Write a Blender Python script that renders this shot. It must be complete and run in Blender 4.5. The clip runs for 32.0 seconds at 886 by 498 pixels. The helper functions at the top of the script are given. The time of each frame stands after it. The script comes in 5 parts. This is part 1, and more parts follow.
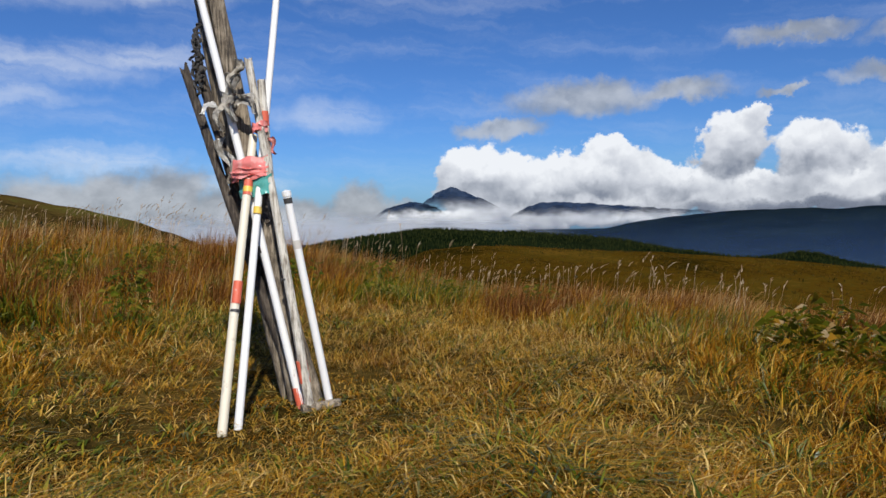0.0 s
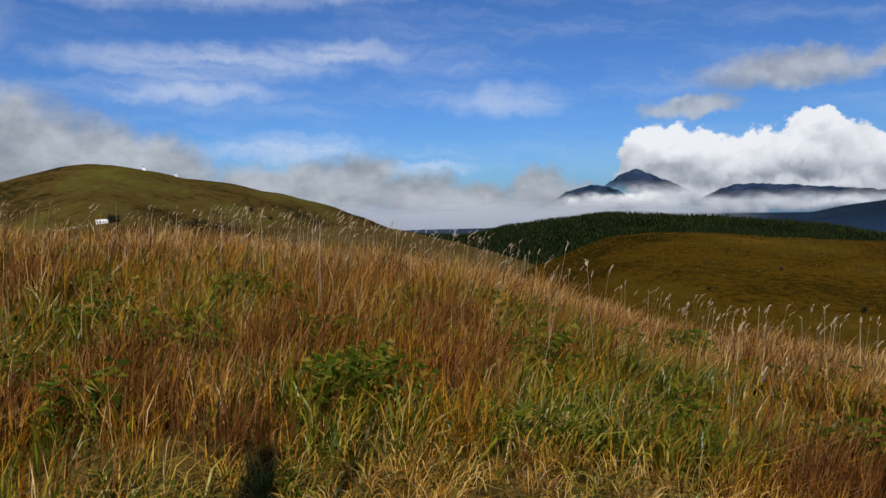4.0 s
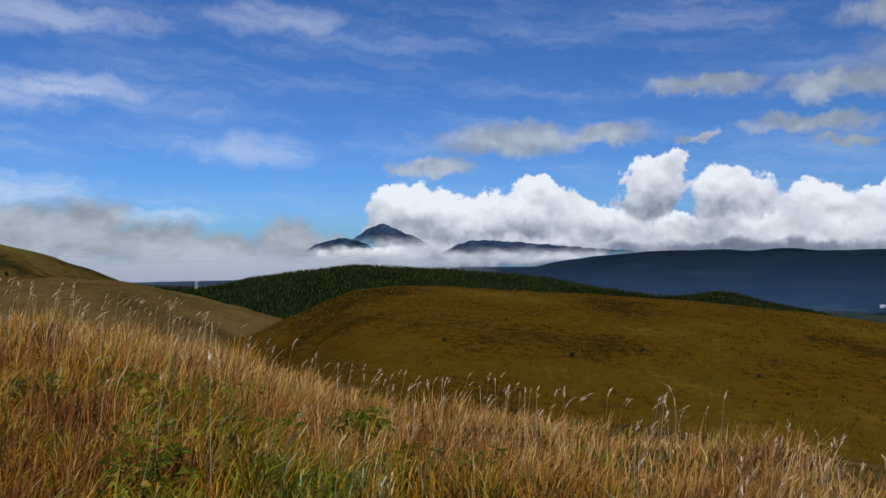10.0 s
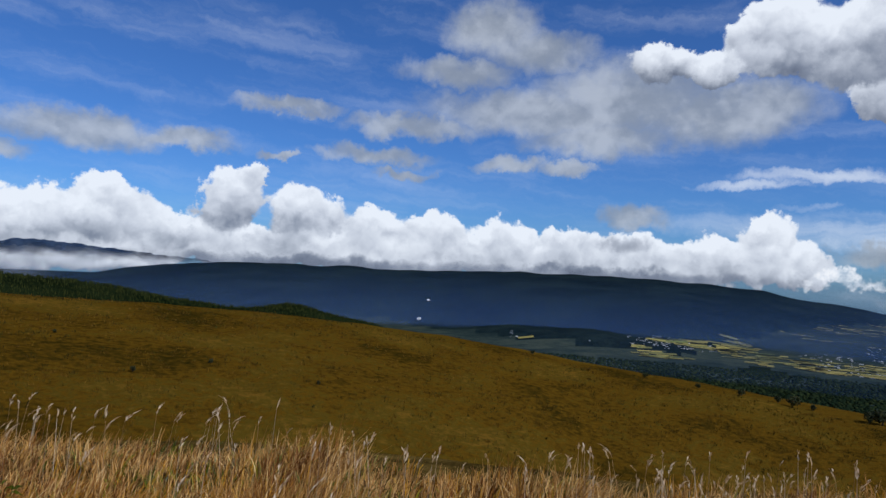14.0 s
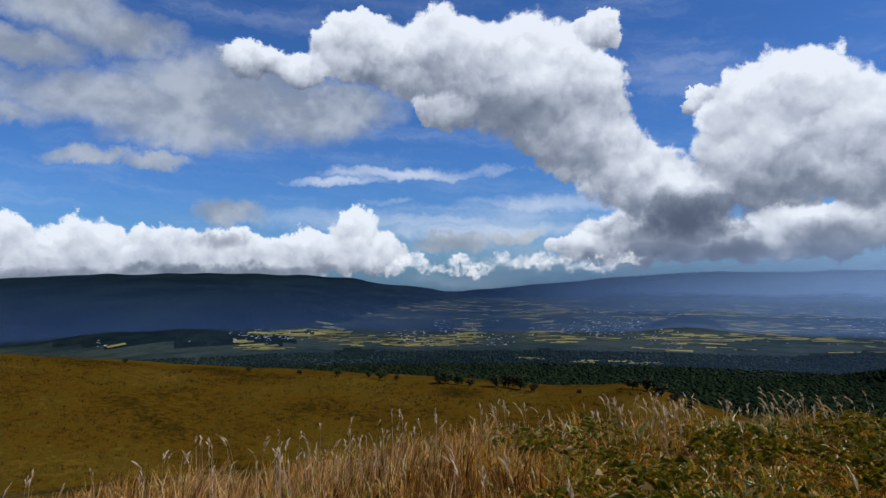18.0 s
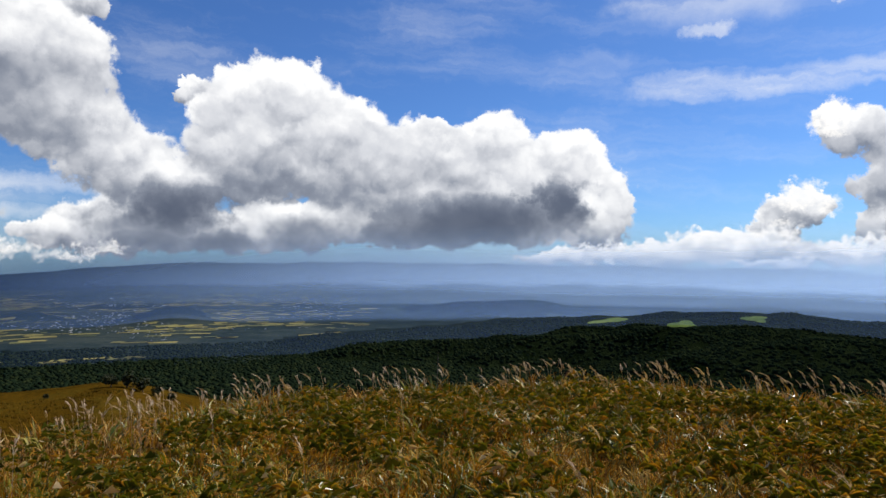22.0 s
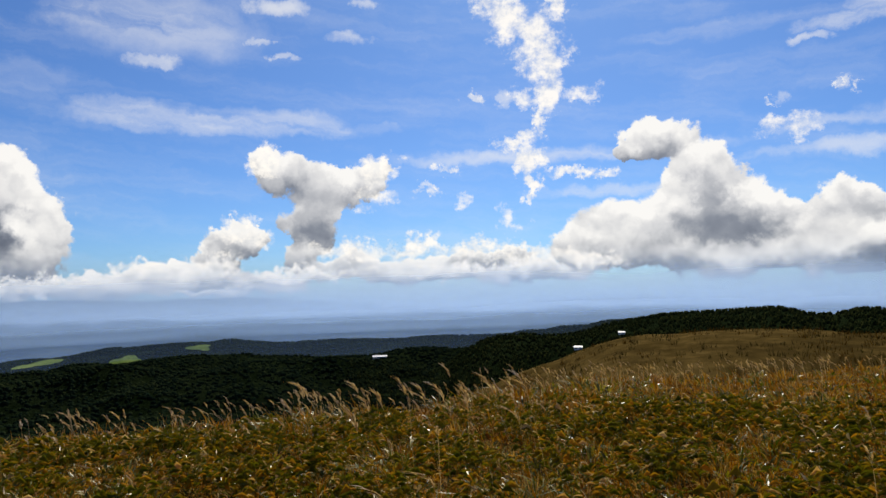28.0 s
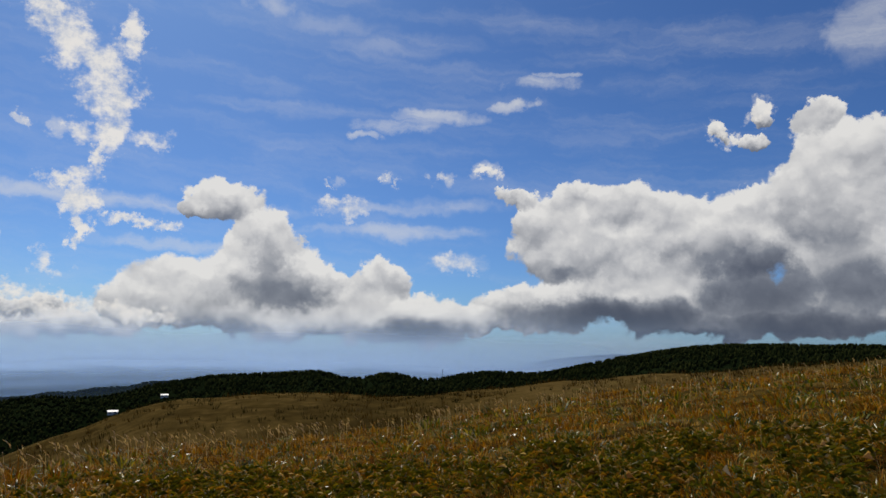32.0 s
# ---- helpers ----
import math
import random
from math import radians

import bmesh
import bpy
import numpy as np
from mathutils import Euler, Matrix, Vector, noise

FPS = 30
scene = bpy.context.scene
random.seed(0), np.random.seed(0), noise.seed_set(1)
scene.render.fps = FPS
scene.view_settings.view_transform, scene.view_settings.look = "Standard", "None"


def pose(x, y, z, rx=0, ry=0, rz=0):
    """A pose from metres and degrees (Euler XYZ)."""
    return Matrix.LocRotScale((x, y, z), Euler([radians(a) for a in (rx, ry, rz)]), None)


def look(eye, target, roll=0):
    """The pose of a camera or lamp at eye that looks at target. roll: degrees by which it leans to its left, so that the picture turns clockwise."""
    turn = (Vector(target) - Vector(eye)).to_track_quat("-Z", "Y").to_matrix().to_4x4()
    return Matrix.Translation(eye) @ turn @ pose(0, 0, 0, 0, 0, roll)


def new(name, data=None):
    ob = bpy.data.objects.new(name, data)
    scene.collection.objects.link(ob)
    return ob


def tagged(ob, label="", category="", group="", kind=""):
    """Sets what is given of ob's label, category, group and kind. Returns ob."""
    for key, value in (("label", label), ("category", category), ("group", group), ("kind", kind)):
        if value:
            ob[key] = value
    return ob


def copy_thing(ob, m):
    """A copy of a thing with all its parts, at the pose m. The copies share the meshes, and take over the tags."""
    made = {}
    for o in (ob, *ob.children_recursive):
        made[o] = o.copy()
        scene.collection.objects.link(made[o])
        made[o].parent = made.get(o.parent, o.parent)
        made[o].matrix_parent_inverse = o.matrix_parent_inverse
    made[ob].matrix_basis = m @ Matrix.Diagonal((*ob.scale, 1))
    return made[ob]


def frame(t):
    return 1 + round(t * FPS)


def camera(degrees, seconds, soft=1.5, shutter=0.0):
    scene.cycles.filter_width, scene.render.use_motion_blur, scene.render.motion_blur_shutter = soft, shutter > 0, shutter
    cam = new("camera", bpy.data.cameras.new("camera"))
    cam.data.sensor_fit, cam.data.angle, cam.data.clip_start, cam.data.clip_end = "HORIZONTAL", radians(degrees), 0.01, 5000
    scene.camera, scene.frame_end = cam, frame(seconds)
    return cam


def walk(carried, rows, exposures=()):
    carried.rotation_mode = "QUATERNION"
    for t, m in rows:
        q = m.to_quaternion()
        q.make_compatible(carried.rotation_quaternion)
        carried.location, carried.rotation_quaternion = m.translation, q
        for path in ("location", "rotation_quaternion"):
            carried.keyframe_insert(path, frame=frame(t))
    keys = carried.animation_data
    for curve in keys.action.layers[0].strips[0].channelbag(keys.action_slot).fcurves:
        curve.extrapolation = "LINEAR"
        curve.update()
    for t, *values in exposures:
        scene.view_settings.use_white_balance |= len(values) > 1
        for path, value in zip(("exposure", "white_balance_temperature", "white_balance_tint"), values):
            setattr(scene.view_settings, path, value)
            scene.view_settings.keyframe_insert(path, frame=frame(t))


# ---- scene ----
cam = camera(65.97, 32.0)
PATH = (
    (0.0, pose(0.000, 0.000, 1.350, 86.86, 1.15, 0.26)),
    (0.5, pose(-0.030, 0.535, 1.324, 85.39, 0.46, -1.64)),
    (1.0, pose(-0.164, 1.064, 1.338, 85.63, -0.64, -5.12)),
    (1.5, pose(-0.315, 1.561, 1.437, 85.39, -0.57, -8.55)),
    (2.0, pose(-0.317, 2.100, 1.500, 87.84, -0.20, -6.48)),
    (2.5, pose(-0.379, 2.643, 1.508, 87.61, 0.98, -3.01)),
    (3.0, pose(-0.430, 3.143, 1.628, 86.51, 0.21, 0.13)),
    (3.5, pose(-0.372, 3.666, 1.693, 86.09, 0.00, 8.37)),
    (4.0, pose(-0.333, 4.212, 1.750, 85.82, 1.47, 15.21)),
    (4.5, pose(-0.367, 4.700, 1.830, 89.21, 2.27, 22.98)),
    (6.5, pose(0.100, 5.000, 1.950, 93.82, 1.25, 37.21)),
    (7.0, pose(0.113, 5.000, 1.950, 93.80, 1.41, 36.92)),
    (7.5, pose(0.126, 5.000, 1.950, 93.78, 0.96, 29.13)),
    (8.0, pose(0.217, 5.000, 1.950, 93.51, 0.56, 20.89)),
    (8.5, pose(0.295, 5.013, 1.950, 92.26, -0.31, 11.91)),
    (9.0, pose(0.386, 5.013, 1.960, 91.63, 0.50, 5.07)),
    (9.5, pose(0.464, 5.013, 1.960, 89.96, 0.99, -0.21)),
    (10.0, pose(0.542, 5.026, 1.960, 89.88, 0.34, -5.57)),
    (10.5, pose(0.633, 5.013, 1.960, 90.27, 0.48, -11.21)),
    (11.0, pose(0.685, 5.013, 1.960, 90.86, 0.43, -17.58)),
    (11.5, pose(0.685, 5.013, 1.960, 90.85, -0.30, -22.87)),
    (12.0, pose(0.672, 5.039, 1.960, 91.04, -0.28, -25.83)),
    (12.5, pose(0.685, 5.078, 1.960, 91.05, -1.05, -29.91)),
    (13.0, pose(0.685, 5.078, 1.960, 91.10, -0.76, -34.45)),
    (13.5, pose(0.698, 5.078, 1.960, 91.36, -1.68, -37.10)),
    (14.0, pose(0.711, 5.091, 1.950, 91.61, -2.97, -40.13)),
    (14.5, pose(0.698, 5.104, 1.950, 91.77, -1.52, -45.06)),
    (16.5, pose(0.490, 5.195, 1.900, 91.85, 0.34, -59.89)),
    (17.0, pose(0.464, 5.182, 1.890, 92.00, 0.06, -65.80)),
    (17.5, pose(0.490, 5.143, 1.880, 92.03, 0.71, -69.43)),
    (18.0, pose(0.503, 5.091, 1.870, 91.91, 0.46, -72.84)),
    (18.5, pose(0.503, 5.065, 1.870, 91.59, 0.81, -75.94)),
    (19.0, pose(0.503, 5.039, 1.870, 91.17, 0.38, -80.21)),
    (19.5, pose(0.516, 5.039, 1.870, 90.89, 0.02, -86.13)),
    (20.0, pose(0.516, 5.065, 1.870, 92.18, 0.54, -92.97)),
    (20.5, pose(0.516, 5.104, 1.880, 90.69, 0.60, -98.12)),
    (21.0, pose(0.477, 5.078, 1.890, 90.76, 0.23, -101.76)),
    (21.5, pose(0.412, 5.039, 1.910, 90.89, -0.19, -107.24)),
    (22.0, pose(0.360, 5.000, 1.920, 91.03, -0.23, -114.02)),
    (22.5, pose(0.334, 4.974, 1.930, 91.11, 0.48, -118.97)),
    (23.0, pose(0.321, 4.935, 1.930, 90.87, 0.36, -122.29)),
    (23.5, pose(0.308, 4.896, 1.940, 90.64, 0.85, -124.73)),
    (24.0, pose(0.282, 4.844, 1.940, 90.25, 0.64, -128.94)),
    (24.5, pose(0.204, 4.818, 1.950, 90.17, 0.18, -133.77)),
    (25.0, pose(0.126, 4.792, 1.950, 90.24, 0.55, -138.21)),
    (25.5, pose(0.022, 4.779, 1.970, 90.46, 0.35, -142.06)),
    (26.0, pose(-0.043, 4.766, 1.980, 90.69, 0.70, -145.79)),
    (26.5, pose(-0.069, 4.727, 1.990, 90.97, 0.79, -149.72)),
    (28.5, pose(0.048, 4.545, 2.030, 93.49, 1.59, -160.10)),
    (29.0, pose(0.035, 4.532, 2.040, 93.42, 1.22, -162.06)),
    (29.5, pose(-0.004, 4.545, 2.050, 93.18, 0.84, -164.98)),
    (30.0, pose(-0.056, 4.558, 2.060, 93.81, 0.82, -169.14)),
    (30.5, pose(-0.121, 4.584, 2.090, 94.73, -1.08, -177.82)),
    (31.0, pose(-0.173, 4.597, 2.110, 94.91, -0.79, -184.49)),
    (31.5, pose(-0.225, 4.610, 2.140, 96.00, 0.08, -188.44)),
    (32.0, pose(-0.277, 4.636, 2.170, 98.04, -1.00, -194.38)),
)

walk(cam, PATH, ((0.0, 0.0, 6500, 10), (4.0, -0.05, 6500, 10), (8.0, -0.05, 6450, 10), (12.0, -0.05, 6150, 10), (17.0, -0.05, 6100, 10), (19.0, 0.0, 6250, 10), (22.0, 0.2, 6800, 10), (26.0, 0.18, 7000, 10), (28.5, 0.04, 7150, 10), (30.5, -0.18, 7150, 10), (32.0, -0.3, 7000, 10)))

# ---- light ----
SUN_AZ, SUN_EL = -167.0, 44.0      # degrees; azimuth counted from +y towards -x


def heading(az, el=0.0):
    a, e = radians(az), radians(el)
    return Vector((-math.sin(a) * math.cos(e), math.cos(a) * math.cos(e), math.sin(e)))


sun = new("sun", bpy.data.lights.new("sun", "SUN"))
sun.data.energy, sun.data.angle, sun.data.color = 5.0, radians(0.55), (1.0, 0.95, 0.86)
sun.matrix_world = look(heading(SUN_AZ, SUN_EL) * 50, (0, 0, 0))

world = bpy.data.worlds.new("sky")
world.use_nodes = True
scene.world = world
WT = world.node_tree
WT.nodes.clear()


def node(tree, kind, *links, **settings):
    """A node; links fill its inputs in order with sockets or values, None leaves one as it is."""
    n = tree.nodes.new(kind)
    for k, v in settings.items():
        setattr_plain(n, k, v)
    for i, v in enumerate(links):
        if v is None:
            continue
        if isinstance(v, bpy.types.NodeSocket):
            tree.links.new(v, n.inputs[i])
        else:
            n.inputs[i].default_value = v
    return n


def setattr_plain(n, k, v):
    if k == "operation":
        n.operation = v
    elif k == "data_type":
        n.data_type = v
    elif k == "blend_type":
        n.blend_type = v
    elif k == "noise_dimensions":
        n.noise_dimensions = v
    elif k == "interpolation_type":
        n.interpolation_type = v
    elif k == "feature":
        n.feature = v


def math_node(tree, op, *links):
    return node(tree, "ShaderNodeMath", *links, operation=op).outputs[0]


def vec_node(tree, op, *links):
    n = node(tree, "ShaderNodeVectorMath", *links, operation=op)
    return n.outputs["Value"] if op in ("DOT_PRODUCT", "LENGTH") else n.outputs[0]


def remap(tree, v, a, b, c=0.0, d=1.0):
    return node(tree, "ShaderNodeMapRange", v, a, b, c, d, interpolation_type="SMOOTHSTEP").outputs[0]


def noise_node(tree, vec, scale, detail=4.0, rough=0.55):
    n = tree.nodes.new("ShaderNodeTexNoise")
    if vec is not None:
        tree.links.new(vec, n.inputs["Vector"])
    n.inputs["Scale"].default_value = scale
    n.inputs["Detail"].default_value = detail
    n.inputs["Roughness"].default_value = rough
    return n


def mix_col(tree, fac, a, b, blend="MIX"):
    n = tree.nodes.new("ShaderNodeMix")
    n.data_type, n.blend_type = "RGBA", blend
    for i, v in ((0, fac), (6, a), (7, b)):
        if isinstance(v, bpy.types.NodeSocket):
            tree.links.new(v, n.inputs[i])
        else:
            n.inputs[i].default_value = v if i == 0 else (*v, 1.0)
    return n.outputs[2]


def ramp(tree, v, *stops):
    r = tree.nodes.new("ShaderNodeValToRGB")
    tree.links.new(v, r.inputs[0])
    while len(r.color_ramp.elements) < len(stops):
        r.color_ramp.elements.new(0.5)
    for e, (p, c) in zip(r.color_ramp.elements, stops):
        e.position, e.color = p, (*c, 1.0)
    return r.outputs[0]


way = WT.nodes.new("ShaderNodeTexCoord").outputs["Generated"]
xyz = node(WT, "ShaderNodeSeparateXYZ", way)
az = math_node(WT, "MULTIPLY", math_node(WT, "ARCTAN2", math_node(WT, "MULTIPLY", xyz.outputs[0], -1.0), xyz.outputs[1]), 57.2958)
az = math_node(WT, "SUBTRACT", az, math_node(WT, "MULTIPLY", math_node(WT, "GREATER_THAN", az, 75.0), 360.0))
el = math_node(WT, "MULTIPLY", math_node(WT, "ARCSINE", xyz.outputs[2]), 57.2958)
flat = node(WT, "ShaderNodeCombineXYZ", az, el, 0.0).outputs[0]
rough_edge = noise_node(WT, way, 20.0, 9.0, 0.62)
bent = vec_node(WT, "MULTIPLY_ADD", vec_node(WT, "SUBTRACT", rough_edge.outputs["Color"], (0.5, 0.5, 0.5)), (5.0, 4.0, 0.0), flat)
soft_bent = vec_node(WT, "MULTIPLY_ADD", vec_node(WT, "SUBTRACT", rough_edge.outputs["Color"], (0.5, 0.5, 0.5)), (9.0, 2.5, 0.0), flat)
torn_bent = vec_node(WT, "MULTIPLY_ADD", vec_node(WT, "SUBTRACT", noise_node(WT, way, 26.0, 10.0, 0.68).outputs["Color"], (0.5, 0.5, 0.5)), (6.5, 5.5, 0.0), flat)
FIELD = {}


def blobs(kind, where, items, soft=False):
    """Adds rounded lumps (azimuth, elevation, half width, half height) to a field; soft ones also sum up the height within them."""
    tree = bpy.data.node_groups.new(kind + " field", "ShaderNodeTree")
    sort = "NodeSocketVector" if soft else "NodeSocketFloat"
    tree.interface.new_socket("Where", in_out="INPUT", socket_type="NodeSocketVector")
    tree.interface.new_socket("Before", in_out="INPUT", socket_type=sort)
    tree.interface.new_socket("Field", in_out="OUTPUT", socket_type=sort)
    start, end = tree.nodes.new("NodeGroupInput"), tree.nodes.new("NodeGroupOutput")
    place, total = start.outputs[0], start.outputs[1]
    for a, e, w, h, *strength in items:
        d = vec_node(tree, "MULTIPLY_ADD", place, (1 / w, 1 / h, 0.0), (-a / w, -e / h, 1.0))
        v = math_node(tree, "SUBTRACT", 2.0 + 0.3 * soft, vec_node(tree, "DOT_PRODUCT", d, d))
        if soft:
            m = math_node(tree, "MAXIMUM", v, 0.0)
            m = math_node(tree, "MULTIPLY", m, math_node(tree, "MULTIPLY", m, m))
            total = vec_node(tree, "ADD", vec_node(tree, "SCALE", d, None, None, m), total)
            continue
        if strength and strength[0] != 1:
            v = math_node(tree, "MULTIPLY", v, strength[0])
        total = math_node(tree, "MAXIMUM", total, v)
    tree.links.new(total, end.inputs[0])
    box_ = WT.nodes.new("ShaderNodeGroup")
    box_.node_tree = tree
    WT.links.new(where, box_.inputs[0])
    if kind in FIELD:
        WT.links.new(FIELD[kind], box_.inputs[1])
    else:
        box_.inputs[1].default_value = (0.0, 0.0, 1e-5) if soft else -50.0
    FIELD[kind] = box_.outputs[0]


def cumulus(*items):
    blobs("cumulus", bent, [(a, e, w * 1.04, h * 1.05) for a, e, w, h in items], True)


def grey(*items):
    blobs("grey", bent, items)


def bank(*items):
    blobs("bank", bent, items)


def torn(*items):
    blobs("torn", torn_bent, items)


def wisp(*items):
    blobs("wisp", soft_bent, items)


def shade(*items):
    blobs("shade", soft_bent, [(a, e, w * 1.1, h * 1.15, *s) for a, e, w, h, *s in items])


cumulus(  # long bank resting on the mountain slope
    (-3.5, 2.6, 4.9, 3.1), (-13.0, 3.2, 4.9, 2.3), (-8.6, 2.0, 6.4, 2.8), (-16.8, 1.8, 5.0, 2.1), (-22.5, 4.7, 2.9, 3.1),
    (-23.9, 6.6, 1.5, 1.5), (-28.5, 3.7, 3.5, 2.8), (-33.8, 2.8, 2.8, 2.1), (-39.0, 2.6, 3.3, 2.4), (-45.0, 2.2, 3.3, 2.3),
    (-50.4, 2.2, 2.7, 2.1), (-55.5, 2.0, 3.5, 2.0), (-61.5, 2.0, 3.8, 1.8), (-65.5, 3.2, 2.4, 2.4), (-67.2, 1.4, 2.8, 2.0),
    (-30.5, 1.1, 15.6, 1.5), (-53.5, 1.1, 15.7, 1.3), (-10.6, -0.0, 13.0, 1.2), (-31.4, 0.2, 15.6, 1.1), (-53.5, 0.3, 15.7, 1.1),
)
cumulus(  # fog bank round the dark peak
    (-3.2, 3.2, 4.5, 2.0), (-7.8, 2.2, 3.7, 1.8), (-7.3, -0.7, 7.4, 1.2), (-13.9, -1.0, 4.9, 0.8), (-0.4, -0.6, 5.2, 1.3),
    (-13.1, 3.0, 3.6, 2.3),
)
cumulus(  # broken cloud in front of the tall tower
    (-57.2, 17.0, 3.0, 1.7), (-61.2, 16.3, 2.1, 1.6), (-65.5, 18.6, 3.5, 2.4),
)
cumulus(  # tall broken tower over the valley
    (-66.1, 17.8, 4.8, 2.8), (-72.5, 17.7, 6.4, 3.8), (-78.7, 16.5, 7.4, 4.7), (-82.2, 13.3, 6.6, 4.6), (-85.9, 19.0, 1.9, 1.5),
    (-85.0, 15.6, 3.1, 2.7), (-84.8, 10.1, 5.2, 3.3), (-88.6, 7.7, 5.2, 3.1), (-91.8, 5.3, 4.2, 3.1), (-90.4, 3.0, 7.0, 2.4),
    (-85.7, 1.7, 4.3, 1.2), (-73.5, 13.3, 2.9, 1.9),
)
cumulus(  # wide cumulus over the valley
    (-96.8, 12.4, 3.0, 3.2), (-93.6, 13.2, 1.0, 1.2), (-100.5, 13.5, 3.8, 3.3), (-98.4, 8.7, 5.7, 5.2), (-103.4, 10.3, 5.0, 5.2),
    (-106.8, 8.3, 6.0, 4.3), (-91.6, 5.0, 3.4, 3.7), (-109.1, 6.0, 7.0, 4.3), (-112.3, 9.3, 3.3, 3.3), (-113.2, 10.7, 2.4, 2.1),
    (-117.9, 9.9, 3.8, 2.8), (-118.3, 6.6, 5.7, 4.3), (-123.6, 8.4, 3.4, 2.8), (-125.5, 6.1, 4.3, 4.3), (-126.9, 3.7, 3.3, 2.8),
    (-113.6, 3.3, 12.7, 2.6), (-95.7, 2.0, 3.8, 1.8), (-100.9, 2.7, 5.3, 2.1), (-91.3, 2.2, 4.1, 1.9),
)
cumulus(  # far low band over the haze
    (-137.1, 1.3, 7.5, 1.0), (-130.3, 0.7, 8.2, 0.8), (-144.7, 0.8, 5.7, 0.8), (-151.3, 2.0, 4.6, 0.9), (-158.2, 2.0, 4.6, 0.8),
    (-162.7, 2.2, 4.1, 0.8), (-155.9, 1.3, 9.3, 0.9), (-166.1, 0.9, 6.7, 0.9), (-141.8, 0.1, 5.7, 0.5), (-123.9, 0.3, 5.3, 0.6),
)
cumulus(  # ragged anvil and its small neighbour
    (-143.8, 10.2, 1.9, 1.4), (-145.7, 9.4, 3.4, 2.0), (-148.5, 8.2, 3.4, 2.4), (-150.9, 8.7, 3.3, 1.7), (-152.8, 9.8, 1.7, 1.0),
    (-147.6, 5.4, 2.6, 2.4), (-146.6, 2.9, 1.3, 1.6), (-141.4, 4.3, 2.6, 1.4), (-140.4, 2.9, 1.9, 1.4),
)
torn(  # bright torn column
    (-162.3, 23.6, 2.0, 2.2), (-164.2, 22.0, 2.4, 2.4), (-166.2, 20.2, 2.5, 2.5), (-167.4, 18.2, 2.2, 2.6), (-167.2, 15.8, 1.5, 2.4), (-166.5, 13.6, 0.8, 2.0),
    (-168.5, 22.8, 1.2, 2.2), (-164.8, 11.7, 1.8, 1.0), (-166.0, 10.2, 1.2, 1.7), (-165.8, 8.4, 0.7, 1.3), (-168.8, 9.0, 2.0, 0.7),
    (-171.5, 8.8, 1.2, 0.6, 0.8), (-158.5, 9.7, 1.4, 0.5, 0.7), (-157.0, 8.1, 1.3, 0.4, 0.6), (-160.2, 7.2, 0.9, 0.7, 0.5), (-163.9, 5.4, 1.2, 1.0, 0.55), (-152.4, 9.6, 1.9, 1.2, 0.8),
    (-170.2, 15.4, 1.6, 0.7, 0.5), (-161.8, 15.6, 0.7, 0.35, 0.6), (-165.3, 15.4, 1.3, 0.8, 0.6), (-152.6, 7.4, 1.6, 1.0, 0.6),
)
torn(  # small loose puffs above the ridge
    (-197.9, 14.4, 1.3, 0.7), (-194.1, 13.9, 1.0, 0.5, 0.7), (-189.6, 13.5, 0.4, 0.5, 0.7), (-184.8, 13.3, 0.7, 0.3, 0.6), (-185.6, 11.1, 2.2, 1.0, 0.7), (-216.8, 16.6, 1.1, 1.0, 0.8),
    (-219.8, 18.0, 1.0, 1.0, 0.6), (-194.6, 6.8, 2.6, 0.9, 0.5), (-143.5, 10.3, 1.6, 1.1, 0.8), (-153.2, 10.0, 1.7, 1.0, 0.8), (-141.6, 4.6, 2.6, 1.2, 0.8),
)
torn(  # thin scraps between the bank and the tower
    (-70.5, 0.5, 3.4, 0.7, 0.8), (-75.0, 0.4, 4.0, 0.5, 0.8), (-80.0, 0.8, 4.0, 0.7, 0.8), (-85.5, 0.7, 4.5, 0.6, 0.8),
)
torn(  # ragged crowns of the far low band
    (-135.0, 1.5, 4.0, 0.7), (-139.5, 2.3, 3.0, 0.8), (-150.5, 3.2, 3.4, 1.0), (-155.5, 3.2, 3.6, 0.9), (-160.5, 3.0, 3.6, 1.0), (-165.0, 2.6, 3.4, 0.9),
    (-146.0, 1.2, 6.0, 0.6), (-158.0, 1.4, 7.0, 0.6), (-170.0, 1.8, 4.0, 0.9), (-128.0, 0.9, 4.0, 0.5),
)
cumulus(  # heaped cloud beside the column
    (-176.1, 11.2, 3.1, 2.0), (-173.8, 10.8, 1.4, 0.9), (-179.6, 8.4, 3.2, 2.5), (-179.1, 6.6, 4.1, 2.8), (-181.2, 4.7, 4.9, 3.3),
    (-175.0, 4.0, 6.5, 2.9), (-171.3, 2.8, 4.2, 1.9), (-184.5, 4.5, 3.1, 2.1), (-188.5, 5.3, 3.0, 1.9), (-187.2, 3.5, 3.9, 2.4),
    (-192.0, 2.4, 4.5, 2.1), (-183.1, 1.7, 12.4, 1.5),(-194.1, 1.5, 3.2, 1.9),
)
